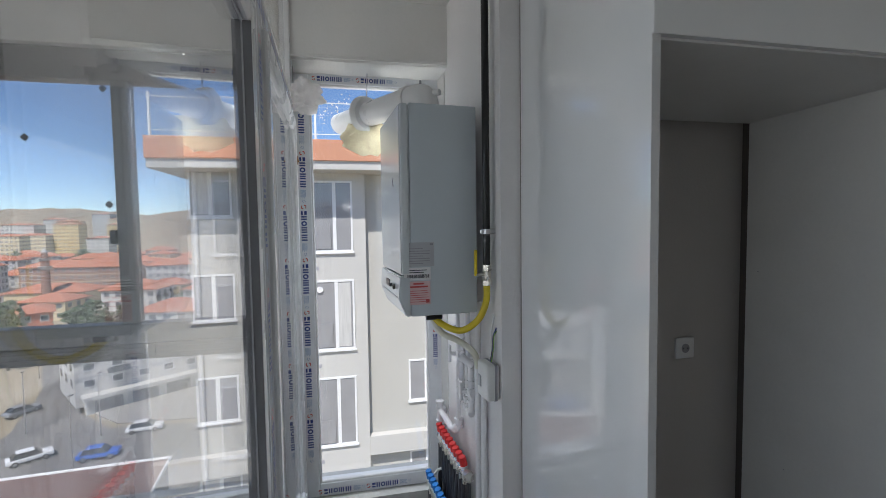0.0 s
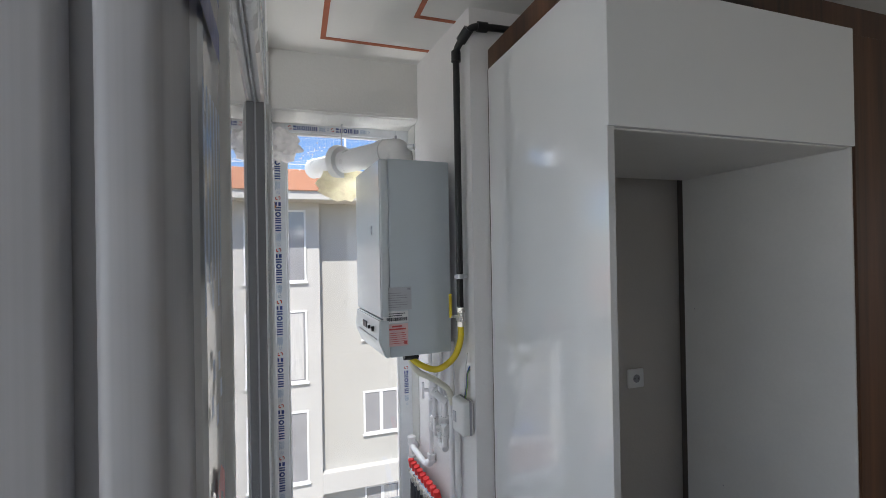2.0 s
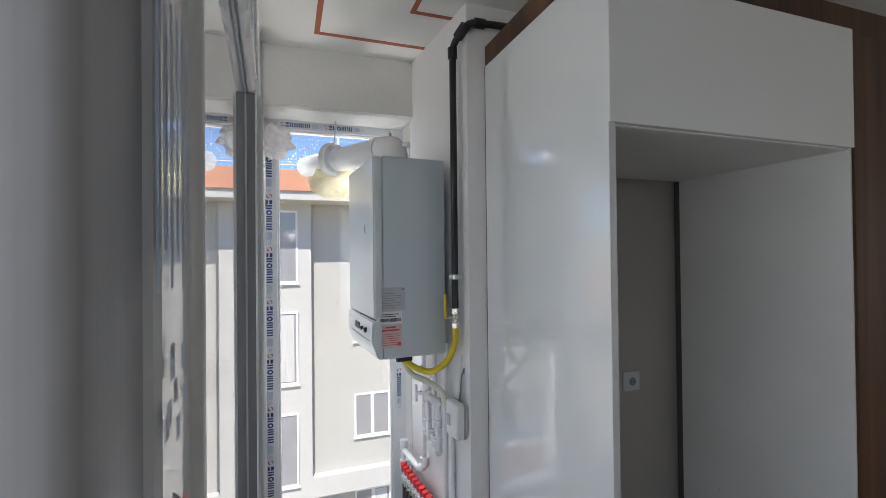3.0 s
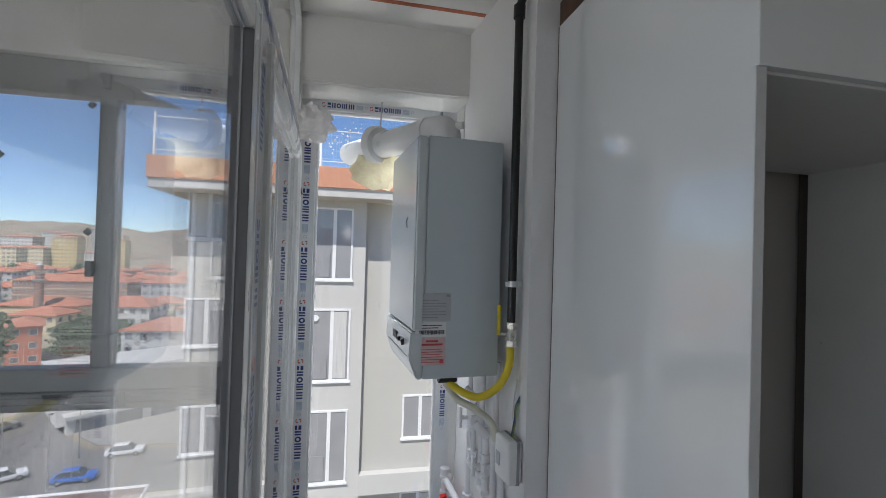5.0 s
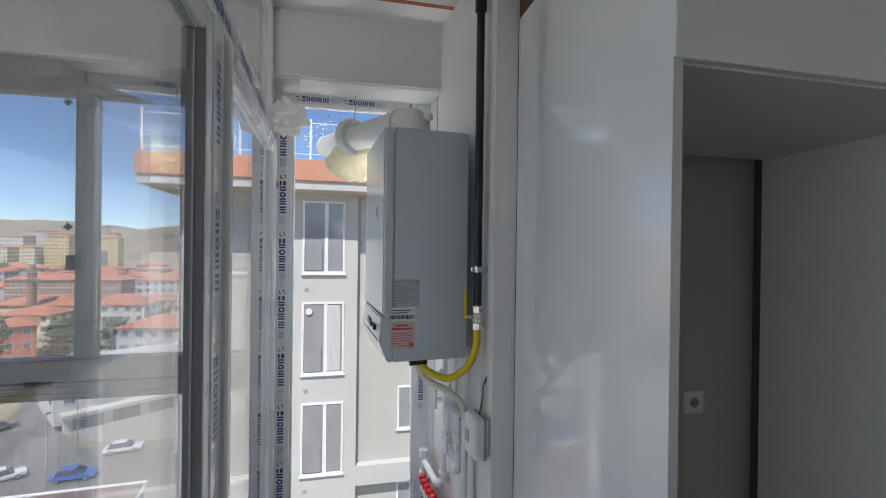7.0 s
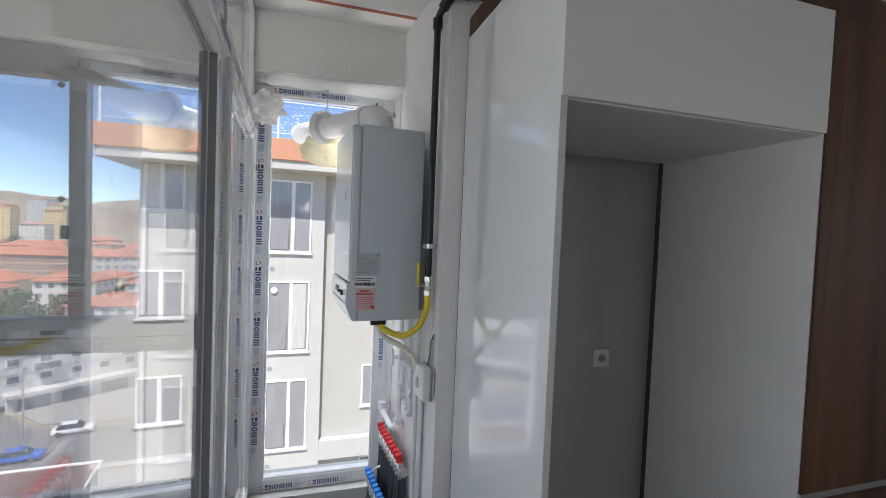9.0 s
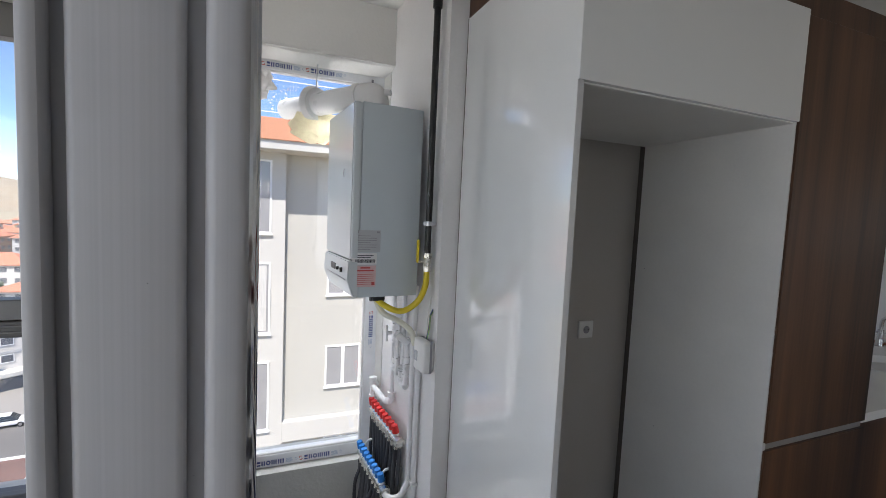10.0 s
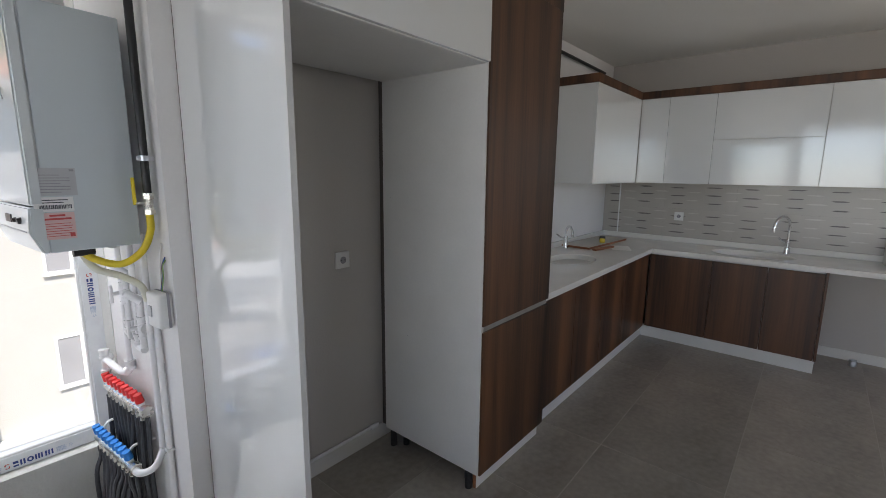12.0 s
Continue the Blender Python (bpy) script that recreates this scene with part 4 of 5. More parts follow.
for x, y in ((1.72, 1.12), (1.72, 1.55), (2.24, 1.12)):
    part("leg", cyl((x, y, FLOOR_Z), (x, y, 0.076), 0.018, n=12), BLACK_PLASTIC, tall, smooth=True)
cornice = thing("cornice", (0, 0, 0), "dark walnut cornice along the tall cabinets", "trim", kind="structure")
bm = bmesh.new()
add_box(bm, 0.760, 0.778, FRONT_Y + 0.014, WALL_Y - 0.004, H_TOP + 0.002, H_TOP + 0.078, 0.001, 1)
add_box(bm, 0.778, 2.33, FRONT_Y + 0.016, FRONT_Y + 0.034, 2.285, 2.372, 0.001, 1)
add_box(bm, 2.312, 2.33, FRONT_Y + 0.034, WALL_Y - 0.004, 2.285, 2.372, 0.001, 1)
part("moulding", bm, WALNUT, cornice)

C_TOP, C_TH = 0.832, 0.038
CX = 4.32           # counter's front on the east run
BASE_Y = 1.055
E_END = -0.175


def base_unit(x0, x1, along, group, lab):
    """A base cabinet with one walnut door. along 'x': faces -y; along 'y': faces -x."""
    if along == "x":
        t = thing("base_cabinet", (x0, BASE_Y, 0), lab, "cabinet", group)
        w = x1 - x0
        part("body", box(0, w, 0.022, 0.62, 0.1, C_TOP - C_TH - 0.003), MELAMINE, t, "white carcass")
        part("door", box(0.0015, w - 0.0015, 0.0, 0.02, 0.102, C_TOP - C_TH - 0.018, 0.0015, 1), WALNUT, t)
    else:
        t = thing("base_cabinet", (CX + 0.03, x0, 0), lab, "cabinet", group)
        w = x1 - x0
        part("body", box(0.022, 0.62, 0, w, 0.1, C_TOP - C_TH - 0.003), MELAMINE, t, "white carcass")
        part("door", box(0.0, 0.02, 0.0015, w - 0.0015, 0.102, C_TOP - C_TH - 0.018, 0.0015, 1), WALNUT, t)
    return t


xs = [2.29, 2.75, 3.22, 3.70, 4.32]
for a, b in zip(xs, xs[1:]):
    base_unit(a, b, "x", "base cabinets under the worktop", "dark walnut base cabinet with a plain handleless door")
ys = [E_END + 0.01, 0.18, 0.56, 1.05]
for a, b in zip(ys, ys[1:]):
    base_unit(a, b, "y", "base cabinets under the worktop", "dark walnut base cabinet with a plain handleless door")
t = thing("end_panel", (0, 0, 0), "dark walnut end panel closing the base cabinets", "panel")
part("panel", box(CX + 0.03, 4.925, E_END - 0.008, E_END + 0.009, 0.1, C_TOP - C_TH - 0.003, 0.001, 1), WALNUT, t)
structure("plinth", add_box(box(2.29, CX + 0.11, BASE_Y + 0.035, BASE_Y + 0.05, FLOOR_Z, 0.1, 0.001, 1), CX + 0.075, CX + 0.09, E_END, BASE_Y + 0.034, FLOOR_Z, 0.1, 0.001, 1), PLINTH, "white plinth under the base cabinets", "plinth")


def slab_with_hole(bm, x0, x1, y0, y1, z0, z1, cx, cy, rx, ry, n=48):
    """A slab with an oval hole."""
    rings = {}
    for z in (z0, z1):
        inner, outer = [], []
        for k in range(n):
            a = 2 * math.pi * k / n
            c, s = math.cos(a), math.sin(a)
            inner.append(bm.verts.new((cx + rx * c, cy + ry * s, z)))
            f = min(((x1 - cx) if c > 0 else (x0 - cx)) / c if abs(c) > 1e-6 else 1e9, ((y1 - cy) if s > 0 else (y0 - cy)) / s if abs(s) > 1e-6 else 1e9)
            outer.append(bm.verts.new((cx + f * c, cy + f * s, z)))
        for x in (x0, x1):
            for y in (y0, y1):
                min(outer, key=lambda v: (v.co.x - x) ** 2 + (v.co.y - y) ** 2).co = (x, y, z)
        rings[z] = (inner, outer)
    for k in range(n):
        j = (k + 1) % n
        for z in (z0, z1):
            i, o = rings[z]
            bm.faces.new((i[k], i[j], o[j], o[k]))
        for w in (0, 1):
            bm.faces.new((rings[z0][w][k], rings[z0][w][j], rings[z1][w][j], rings[z1][w][k]))


def basin(cx, cy, rx, ry, depth, n=48):
    bm = bmesh.new()
    prof = [(1.0, 0.0), (0.985, -0.012), (0.95, -0.06), (0.90, -0.6), (0.80, -0.88), (0.6, -0.98), (0.12, -1.0)]
    rings = []
    for f, d in prof:
        rings.append([bm.verts.new((cx + rx * f * math.cos(2 * math.pi * k / n), cy + ry * f * math.sin(2 * math.pi * k / n), C_TOP + d * depth)) for k in range(n)])
    for a, b in zip(rings, rings[1:]):
        for k in range(n):
            bm.faces.new((a[k], a[(k + 1) % n], b[(k + 1) % n], b[k]))
    bm.faces.new(rings[-1])
    return bm


worktop = thing("worktop", (0, 0, 0), "off-white stone worktop with moulded sinks, L-shaped", "worktop")
bm = bmesh.new()
z0, z1 = C_TOP - C_TH, C_TOP
slab_with_hole(bm, 2.9, 3.75, 1.028, 1.71, z0, z1, 3.36, 1.36, 0.25, 0.17)
add_box(bm, 2.29, 2.9, 1.028, 1.71, z0, z1)
add_box(bm, 3.75, CX, 1.028, 1.71, z0, z1)
slab_with_hole(bm, CX, 4.925, -0.15, 0.78, z0, z1, 4.60, 0.32, 0.19, 0.30)
add_box(bm, CX, 4.925, 0.78, 1.71, z0, z1)
add_box(bm, CX, 4.925, -1.6, -0.15, z0, z1)
bmesh.ops.remove_doubles(bm, verts=bm.verts, dist=0.0005)
part("slab", bm, STONE, worktop)
part("sink_basin", basin(3.36, 1.36, 0.25, 0.17, 0.15), STONE, worktop, "moulded white oval basin", smooth=True)
part("sink_basin", basin(4.60, 0.32, 0.19, 0.30, 0.16), STONE, worktop, "moulded white oval basin", smooth=True)
part("upstand", add_box(box(2.29, 4.925, 1.69, 1.711, C_TOP + 0.0005, C_TOP + 0.05, 0.004, 2), 4.905, 4.926, -1.6, 1.69, C_TOP + 0.0005, C_TOP + 0.05, 0.004, 2), STONE, worktop, "low stone upstand against the wall")


def faucet(x, y, yaw, h, reach, label):
    t = thing("kitchen_faucet", pose(x, y, C_TOP, 0, 0, yaw), label, "faucet")
    part("base", cyl((0, 0, 0), (0, 0, 0.05), 0.024, 0.020, n=18), CHROME, t, smooth=True)
    part("body", cyl((0, 0, 0.04), (0, 0, 0.11), 0.017, n=18), CHROME, t, smooth=True)
    arc = [(0, 0, 0.09), (0, 0, h * 0.72)] + [(reach * 0.5 * (1 - math.cos(a)), 0, h * 0.72 + h * 0.28 * math.sin(a)) for a in (0.5, 1.0, 1.57, 2.1, 2.7, 3.14)] + [(reach, 0, h * 0.66)]
    part("spout", tube(spline(arc, 4), 0.0105, 12), CHROME, t, smooth=True)
    part("aerator", cyl((reach, 0, h * 0.60), (reach, 0, h * 0.68), 0.013, n=14), CHROME, t, smooth=True)
    part("lever", tube([(0, 0, 0.085), (-0.01, -0.05, 0.10), (-0.015, -0.085, 0.125)], 0.007, 8), CHROME, t, smooth=True)


faucet(3.80, 1.62, 230, 0.20, 0.12, "small chrome basin mixer tap on the worktop")
faucet(4.84, 0.10, 150, 0.32, 0.19, "tall chrome swan-neck kitchen tap")

# upper cabinets
U0, U1, UY, UX = 1.410, 2.165, 1.30, 4.57
t = thing("wall_cabinet", (0, 0, 0), "gloss white wall cabinet at the inside corner", "cabinet", "wall cabinets")
part("body", box(3.517, UX - 0.002, UY + 0.021, 1.711, U0, U1, 0.001, 1), GLOSS_WHITE, t)
part("door", box(3.515, UX - 0.004, UY, UY + 0.02, U0 - 0.004, U1, 0.0015, 1), GLOSS_WHITE, t, "gloss white door")
for y1, y0, split in ((1.298, 1.057, 0), (1.057, 0.69, 0), (0.69, -0.043, 1), (-0.043, -0.56, 0), (-0.56, -1.1, 0)):
    t = thing("wall_cabinet", (0, 0, 0), "gloss white wall cabinet with two lift-up flaps" if split else "gloss white handleless wall cabinet", "cabinet", "wall cabinets")
    part("body", box(UX + 0.022, 4.926, y0 + 0.001, y1 - 0.001, U0, U1), MELAMINE, t)
    zs = [U0 - 0.004, 1.782, U1] if split else [U0 - 0.004, U1]
    for a, b in zip(zs, zs[1:]):
        part("door", box(UX, UX + 0.02, y0 + 0.0015, y1 - 0.0015, a + 0.0015, b - 0.0015, 0.0015, 1), GLOSS_WHITE, t, "gloss white door")
cornice2 = thing("cornice", (0, 0, 0), "dark walnut cornice on top of the wall cabinets", "trim", kind="structure")
bm = box(3.510, 3.528, UY - 0.005, 1.711, U1 + 0.002, U1 + 0.065, 0.001, 1)
add_box(bm, 3.528, UX + 0.01, UY - 0.005, UY + 0.014, U1 + 0.002, U1 + 0.065, 0.001, 1)
add_box(bm, UX - 0.005, UX + 0.014, -1.1, UY - 0.005, U1 + 0.002, U1 + 0.065, 0.001, 1)
part("moulding", bm, WALNUT, cornice2)


def socket(m, label):
    t = thing("wall_socket", m, label, "socket")
    part("plate", box(-0.041, 0.041, -0.011, 0.0, -0.041, 0.041, 0.004, 2), WHITE_PLASTIC, t, smooth=True)
    well = part("insert", cyl((0, -0.0095, 0), (0, -0.0125, 0), 0.0215, n=20), WHITE_PLASTIC, t, smooth=True)
    # Recess and pin holes are raised discs, their shade put into the colour.
    part("recess", cyl((0, -0.0105, 0), (0, -0.0130, 0), 0.0180, n=20), INK_GREY, well, "grey disc coloured with the shade of a round recess")
    for dx in (-0.0095, 0.0095):
        part("pin_hole", cyl((dx, -0.0128, 0), (dx, -0.0136, 0), 0.003, n=8), BLACK_PLASTIC, well)


socket(pose(1.436, WALL_Y - 0.003, 1.057), "white square wall socket inside the fridge niche")
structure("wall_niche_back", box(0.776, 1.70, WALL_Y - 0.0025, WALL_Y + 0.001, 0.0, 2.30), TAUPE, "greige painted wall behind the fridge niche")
structure("baseboard", box(0.776, 2.27, WALL_Y - 0.014, WALL_Y - 0.003, FLOOR_Z, 0.07, 0.002, 1), PLASTER, "low white skirting in the fridge niche", "baseboard")
t = thing("niche_pipe", (0, 0, 0), "thin white pipe along the skirting of the niche", "pipe")
part("pipe", tube([(0.78, WALL_Y - 0.022, 0.088), (1.30, WALL_Y - 0.022, 0.088), (1.64, WALL_Y - 0.022, 0.090)], 0.008, 10), PIPE_WHITE, t, smooth=True)
part("tee", cyl((1.58, WALL_Y - 0.022, 0.088), (1.63, WALL_Y - 0.022, 0.088), 0.013, n=12), PIPE_WHITE, t, smooth=True)

# small things on the worktop
socket(pose(EAST_X - 0.006, 0.97, 1.085, 0, 0, -90), "white square wall socket on the tiled splashback")
t = thing("cut_board", pose(4.27, 1.535, C_TOP, 0, 0, -4), "pale laminated board with a raw brown edge lying on the worktop", "board")
part("board", box(-0.40, 0.40, -0.135, 0.135, 0.001, 0.018, 0.001, 1), BOARD_FACE, t, "pale grey laminated face")
for b in ((-0.404, 0.404, -0.139, -0.1355), (-0.404, 0.404, 0.1355, 0.139), (-0.404, -0.4005, -0.1355, 0.1355), (0.4005, 0.404, -0.1355, 0.1355)):
    part("edge", box(*b, 0.001, 0.018), BOARD_WOOD, t, "raw brown edge")
t = thing("wood_strip", pose(3.98, 1.345, C_TOP, 0, 0, -10), "narrow reddish wooden strip beside the board", "strip")
part("strip", box(-0.15, 0.15, -0.02, 0.02, 0.001, 0.016, 0.003, 1), BOARD_WOOD, t)
t = thing("tape_measure", pose(4.24, 1.455, C_TOP + 0.018, 0, 0, 20), "yellow and black tape measure lying on the pale board", "tool")
part("case", box(-0.04, 0.04, -0.025, 0.025, 0.001, 0.045, 0.012, 3), GLOVE_YELLOW, t, smooth=True)
part("grip", box(-0.035, 0.0, -0.027, 0.027, 0.020, 0.062, 0.006, 2), BLACK_PLASTIC, t, "black rubber grip", smooth=True)
part("blade", box(0.04, 0.16, -0.010, 0.010, 0.003, 0.012, 0.002, 1), GLOVE_YELLOW, t, "short yellow blade")
t = thing("paper_sheet", pose(4.14, 1.25, C_TOP + 0.001, 0, 0, 25), "loose white sheet of paper", "paper")
part("sheet", box(-0.13, 0.13, -0.08, 0.08, 0, 0.001), PAPER, t)
t = thing("appliance_box", pose(4.62, -0.62, C_TOP, 0, 0, 6), "white appliance with a dark dial on the worktop", "appliance")
part("body", box(-0.13, 0.18, -0.25, 0.12, 0.004, 0.17, 0.012, 3), WHITE_PLASTIC, t, smooth=True)
part("lid", box(-0.12, 0.17, -0.24, 0.11, 0.17, 0.19, 0.006, 2), WHITE_PLASTIC, t, smooth=True)
part("dial", cyl((-0.132, -0.02, 0.05), (-0.146, -0.02, 0.05), 0.026, 0.022, n=18), BLACK_PLASTIC, t, "black dial", smooth=True)
t = thing("floor_outlet", (4.80, -0.42, FLOOR_Z), "capped drain outlet at the foot of the wall", "pipe")
part("pipe", cyl((0, 0, 0), (0, 0, 0.05), 0.025, n=14), STEEL, t, smooth=True)
part("cap", cyl((-0.05, 0, 0.035), (0.02, 0, 0.035), 0.016, n=12), STEEL, t, smooth=True)
structure("baseboard_east", box(EAST_X - 0.012, EAST_X, SOUTH_Y, E_END - 0.02, FLOOR_Z, 0.07, 0.002, 1), PLASTER, "low white skirting under the worktop", "baseboard")

# splashback tiles with short grey dashes
SPLASH = per_piece(material("splashback_tile", (0.50, 0.475, 0.435), 0.2, var=0.05, scale=3, bump=0.02), 0.03)
DASH = material("grey_dash", (0.17, 0.155, 0.15), 0.3, var=0.3, scale=25)
DASH_PALE = material("pale_dash", (0.56, 0.535, 0.495), 0.3, var=0.1, scale=25)
splash = thing("splashback", (0, 0, 0), "pale wall tiles with staggered grey dashes", "tiles", kind="structure")
tile_mesh = None
for j in range(2):
    for i in range(6):
        y1 = WALL_Y - 0.002 - 0.6 * i
        z0 = C_TOP + 0.051 + 0.275 * j
        if tile_mesh is None:
            o = part("tile", box(-0.0055, 0, -0.5995, 0, 0, 0.2745, 0.0004, 1), SPLASH, splash)
            tile_mesh = o.data
        else:
            o = new("tile", tile_mesh)
            o.parent = splash
        o.location = (EAST_X, y1, z0)
dark, pale = bmesh.new(), bmesh.new()
rnd = random.Random(21)
for j in range(2):
    for k in range(3):
        for i in range(11):
            for bm, dy, dz in ((dark, 0.0, 0.0), (pale, 0.15, 0.034)):
                y = WALL_Y - 0.05 - 0.30 * i - dy + rnd.uniform(-0.012, 0.012)
                z = C_TOP + 0.051 + 0.275 * j + 0.048 + 0.076 * k + (0.010 if i % 2 else 0.0) + dz + rnd.uniform(-0.003, 0.003)
                ln, h = rnd.uniform(0.115, 0.15), rnd.uniform(0.010, 0.014)
                if y - ln < -1.3 or z > U0 - 0.012:
                    continue
                vs = [bm.verts.new((EAST_X - 0.0062, y - q * ln, z + r * h)) for q, r in ((0, 0), (0.25, 0.45), (0.75, 0.45), (1, 0), (0.75, -0.45), (0.25, -0.45))]
                bm.faces.new(vs)
part("dash", dark, DASH, splash, "dark grey printed dashes")
part("dash", pale, DASH_PALE, splash, "cream printed dashes")
t = thing("cable_trunking", (0, 0, 0), "thin white cable trunking down the splashback", "cable")
part("trunking", box(EAST_X - 0.014, EAST_X - 0.006, 1.545, 1.557, C_TOP + 0.05, U0, 0.002, 1), WHITE_PLASTIC, t)

# taped marks on the nook ceiling
t = thing("ceiling_trim", (0, 0, CEIL), "reddish-brown tape framing pale squares on the ceiling", "trim", kind="structure")
bm = bmesh.new()
for x0, x1, y0, y1 in ((0.15, 0.643, 2.115, 2.137), (0.15, 0.172, 1.60, 2.115), (0.50, 0.675, 1.83, 1.85), (0.50, 0.52, 1.40, 1.83)):
    add_box(bm, x0, x1, y0, y1, -0.003, -0.0005)
part("tape", bm, TAPE, t)

# floor tiles
tile_mesh = None
fl = bpy.data.objects["floor"]
for i in range(-4, 6):
    for j in range(-6, 2):
        x0, y0 = 1.83 + 0.6 * i, 0.72 + 0.6 * j
        x1, y1 = x0 + 0.6, y0 + 0.6
        if x0 < -0.05 or y0 < SOUTH_Y or x1 > EAST_X + 0.02:
            continue
        if y1 > WALL_Y:
            o = part("tile", box(0.0015, 0.5985, 0.0015, WALL_Y - y0 - 0.001, -0.012, 0, 0.001, 1), TILE_FLOOR, fl)
        elif tile_mesh is None:
            o = part("tile", box(0.0015, 0.5985, 0.0015, 0.5985, -0.012, 0, 0.001, 1), TILE_FLOOR, fl)
            tile_mesh = o.data
        else:
            o = new("tile", tile_mesh)
            o.parent = fl
        o.location = (x0, y0, FLOOR_Z)


# ---- outside ----
def stucco(name, c):
    return material(name, c, 0.85, var=0.05, scale=0.35, bump=0.15, fine=14, dirt=0.04)


WHITE_WALL = stucco("white_render", (0.54, 0.528, 0.50))
BEIGE_WALL = stucco("beige_render", (0.48, 0.467, 0.43))
TERRA_BAND = stucco("terracotta_band", (0.60, 0.29, 0.18))
DARK_GLASS = material("window_glass_dark", (0.30, 0.30, 0.31), 0.05, var=0.1, scale=2, bump=0, spec=0.8)
CURTAIN = material("curtain", (0.55, 0.54, 0.52), 0.9, var=0.15, scale=5, stretch=(6, 6, 0.3))
RAIL_WHITE = material("white_railing", (0.78, 0.78, 0.78), 0.4)
GROUND_M = material("dry_ground", (0.30, 0.25, 0.17), 0.95, var=0.25, scale=0.02, bump=0.3, fine=0.8)
ASPHALT = material("asphalt", (0.165, 0.158, 0.15), 0.9, var=0.15, scale=0.15, bump=0.2, fine=4)
PAVING = material("pale_paving", (0.29, 0.275, 0.255), 0.9, var=0.1, scale=0.3, fine=5)
HILL = material("dry_hill", (0.25, 0.195, 0.135), 1.0, var=0.35, scale=0.006, bump=0.3, fine=0.05)
ROOF_TILE = material("red_roof_tiles", (0.45, 0.17, 0.10), 0.85, var=0.15, scale=0.3, bump=0.3, fine=6)
LEAF = material("tree_leaves", (0.055, 0.09, 0.035), 0.8, var=0.4, scale=0.6, bump=0.4, fine=5)
BARK = material("bark", (0.12, 0.09, 0.06), 0.9, var=0.3, scale=4)

GZ = -26.0
ground = structure("ground", box(-2500, 2500, -600, 3500, GZ - 1, GZ), GROUND_M, "dry sandy ground of the town", "ground")

nb = thing("apartment_building", (0, 12.5, 0), "white and beige rendered apartment building with a terracotta roof band", "building")
part("wall", box(-3.72, 0.62, 0, 9, GZ, 3.0), WHITE_WALL, nb, "white rendered wing")
part("wall", box(0.62, 9.0, 0.22, 9, GZ, 3.0), BEIGE_WALL, nb, "beige rendered wing")
roof = part("roof", box(-4.38, 9.0, -0.75, 10, 2.98, 3.22, 0.01, 1), WHITE_WALL, nb, "overhanging white roof slab")
part("roof_band", box(-4.40, 9.0, -0.80, -0.62, 3.20, 3.72, 0.01, 1), TERRA_BAND, roof, "terracotta parapet")
part("roof_band", box(-4.40, -4.22, -0.62, 10, 3.20, 3.72, 0.01, 1), TERRA_BAND, roof, "terracotta parapet")
ledge = part("ledge", box(0.62, 9.0, -0.02, 0.22, -4.85, -4.30, 0.01, 1), WHITE_WALL, nb, "white floor band")
part("ledge", box(0.62, 9.0, -0.02, 0.22, -15.45, -14.90, 0.01, 1), WHITE_WALL, nb, "white floor band")


def far_window(parent, x0, x1, y, z0, z1, split, curtain, sill=0.045):
    w = part("window", box(x0 + 0.05, x1 - 0.05, y - 0.012, y + 0.02, z0 + 0.05, z1 - 0.05), DARK_GLASS, parent, "dark reflecting panes")
    fr = frame_ring(bmesh.new(), x0, x1, z0, z1, 0.05, y - 0.03, y + 0.03, "x", 0)
    add_box(fr, x0 + split * (x1 - x0) - 0.045, x0 + split * (x1 - x0) + 0.045, y - 0.03, y + 0.03, z0 + 0.05, z1 - 0.05)
    add_box(fr, x0 + split * (x1 - x0) - 0.003, x0 + split * (x1 - x0) + 0.003, y - 0.036, y - 0.03, z0 + 0.05, z1 - 0.05)
    part("frame", fr, RAIL_WHITE, w, "white PVC frame")
    part("sill", box(x0 - 0.03, x1 + 0.03, y - 0.06, y + 0.02, z0 - sill, z0), RAIL_WHITE, w, "white sill")
    if curtain:
        part("curtain", box(x0 + 0.55 * (x1 - x0), x1 - 0.1, y - 0.02, y - 0.013, z0 + 0.08, z1 - 0.08), CURTAIN, w, "pale curtain behind the glass")
    return w


for k in range(9):
    z = 0.88 - 2.66 * k
    for x0, x1 in ((-0.80, 0.28), (-3.20, -2.10)):
        w = far_window(nb, x0, x1, 0.0, z, z + 1.90, 0.56, k % 2 == 1)
        part("glass_rail", box(x0 + 0.08, x0 + 0.5, -0.045, -0.03, z + 0.08, z + 0.72), CURTAIN if k == 3 else DARK_GLASS, w, "tinted lower pane")
for k in range(9):
    z = 0.45 - 2.66 * k
    part("vent", box(-0.74, -0.63, -0.012, 0.0, z - 0.05, z + 0.05, 0.004, 1), INK_GREY, nb, "small grey wall vent")
    part("vent", box(-2.86, -2.75, -0.012, 0.0, z - 0.05, z + 0.05, 0.004, 1), INK_GREY, nb, "small grey wall vent")
part("pane_vent", cyl((-0.62, -0.046, -0.12), (-0.62, -0.058, -0.12), 0.085, n=20), RAIL_WHITE, nb, "round white pane ventilator", smooth=True)
part("downpipe", cyl((-3.60, -0.06, GZ), (-3.60, -0.06, 2.98), 0.05, n=10), RAIL_WHITE, nb, "white downpipe", smooth=True)
for k in range(9):
    z = -0.82 - 2.66 * (k - 1)
    for x0, x1 in ((1.76, 2.76), (5.2, 6.3)):
        far_window(nb, x0, x1, 0.22, z, z + 1.2, 0.5, k % 3 == 0)
rail = part("railing", box(-4.3, 9.0, -0.715, -0.695, 4.62, 4.642), RAIL_WHITE, roof, "white mesh roof railing")
bm = bmesh.new()
for k in range(8):
    add_box(bm, -4.3 + 1.85 * k, -4.255 + 1.85 * k, -0.74, -0.68, 3.7, 4.72)
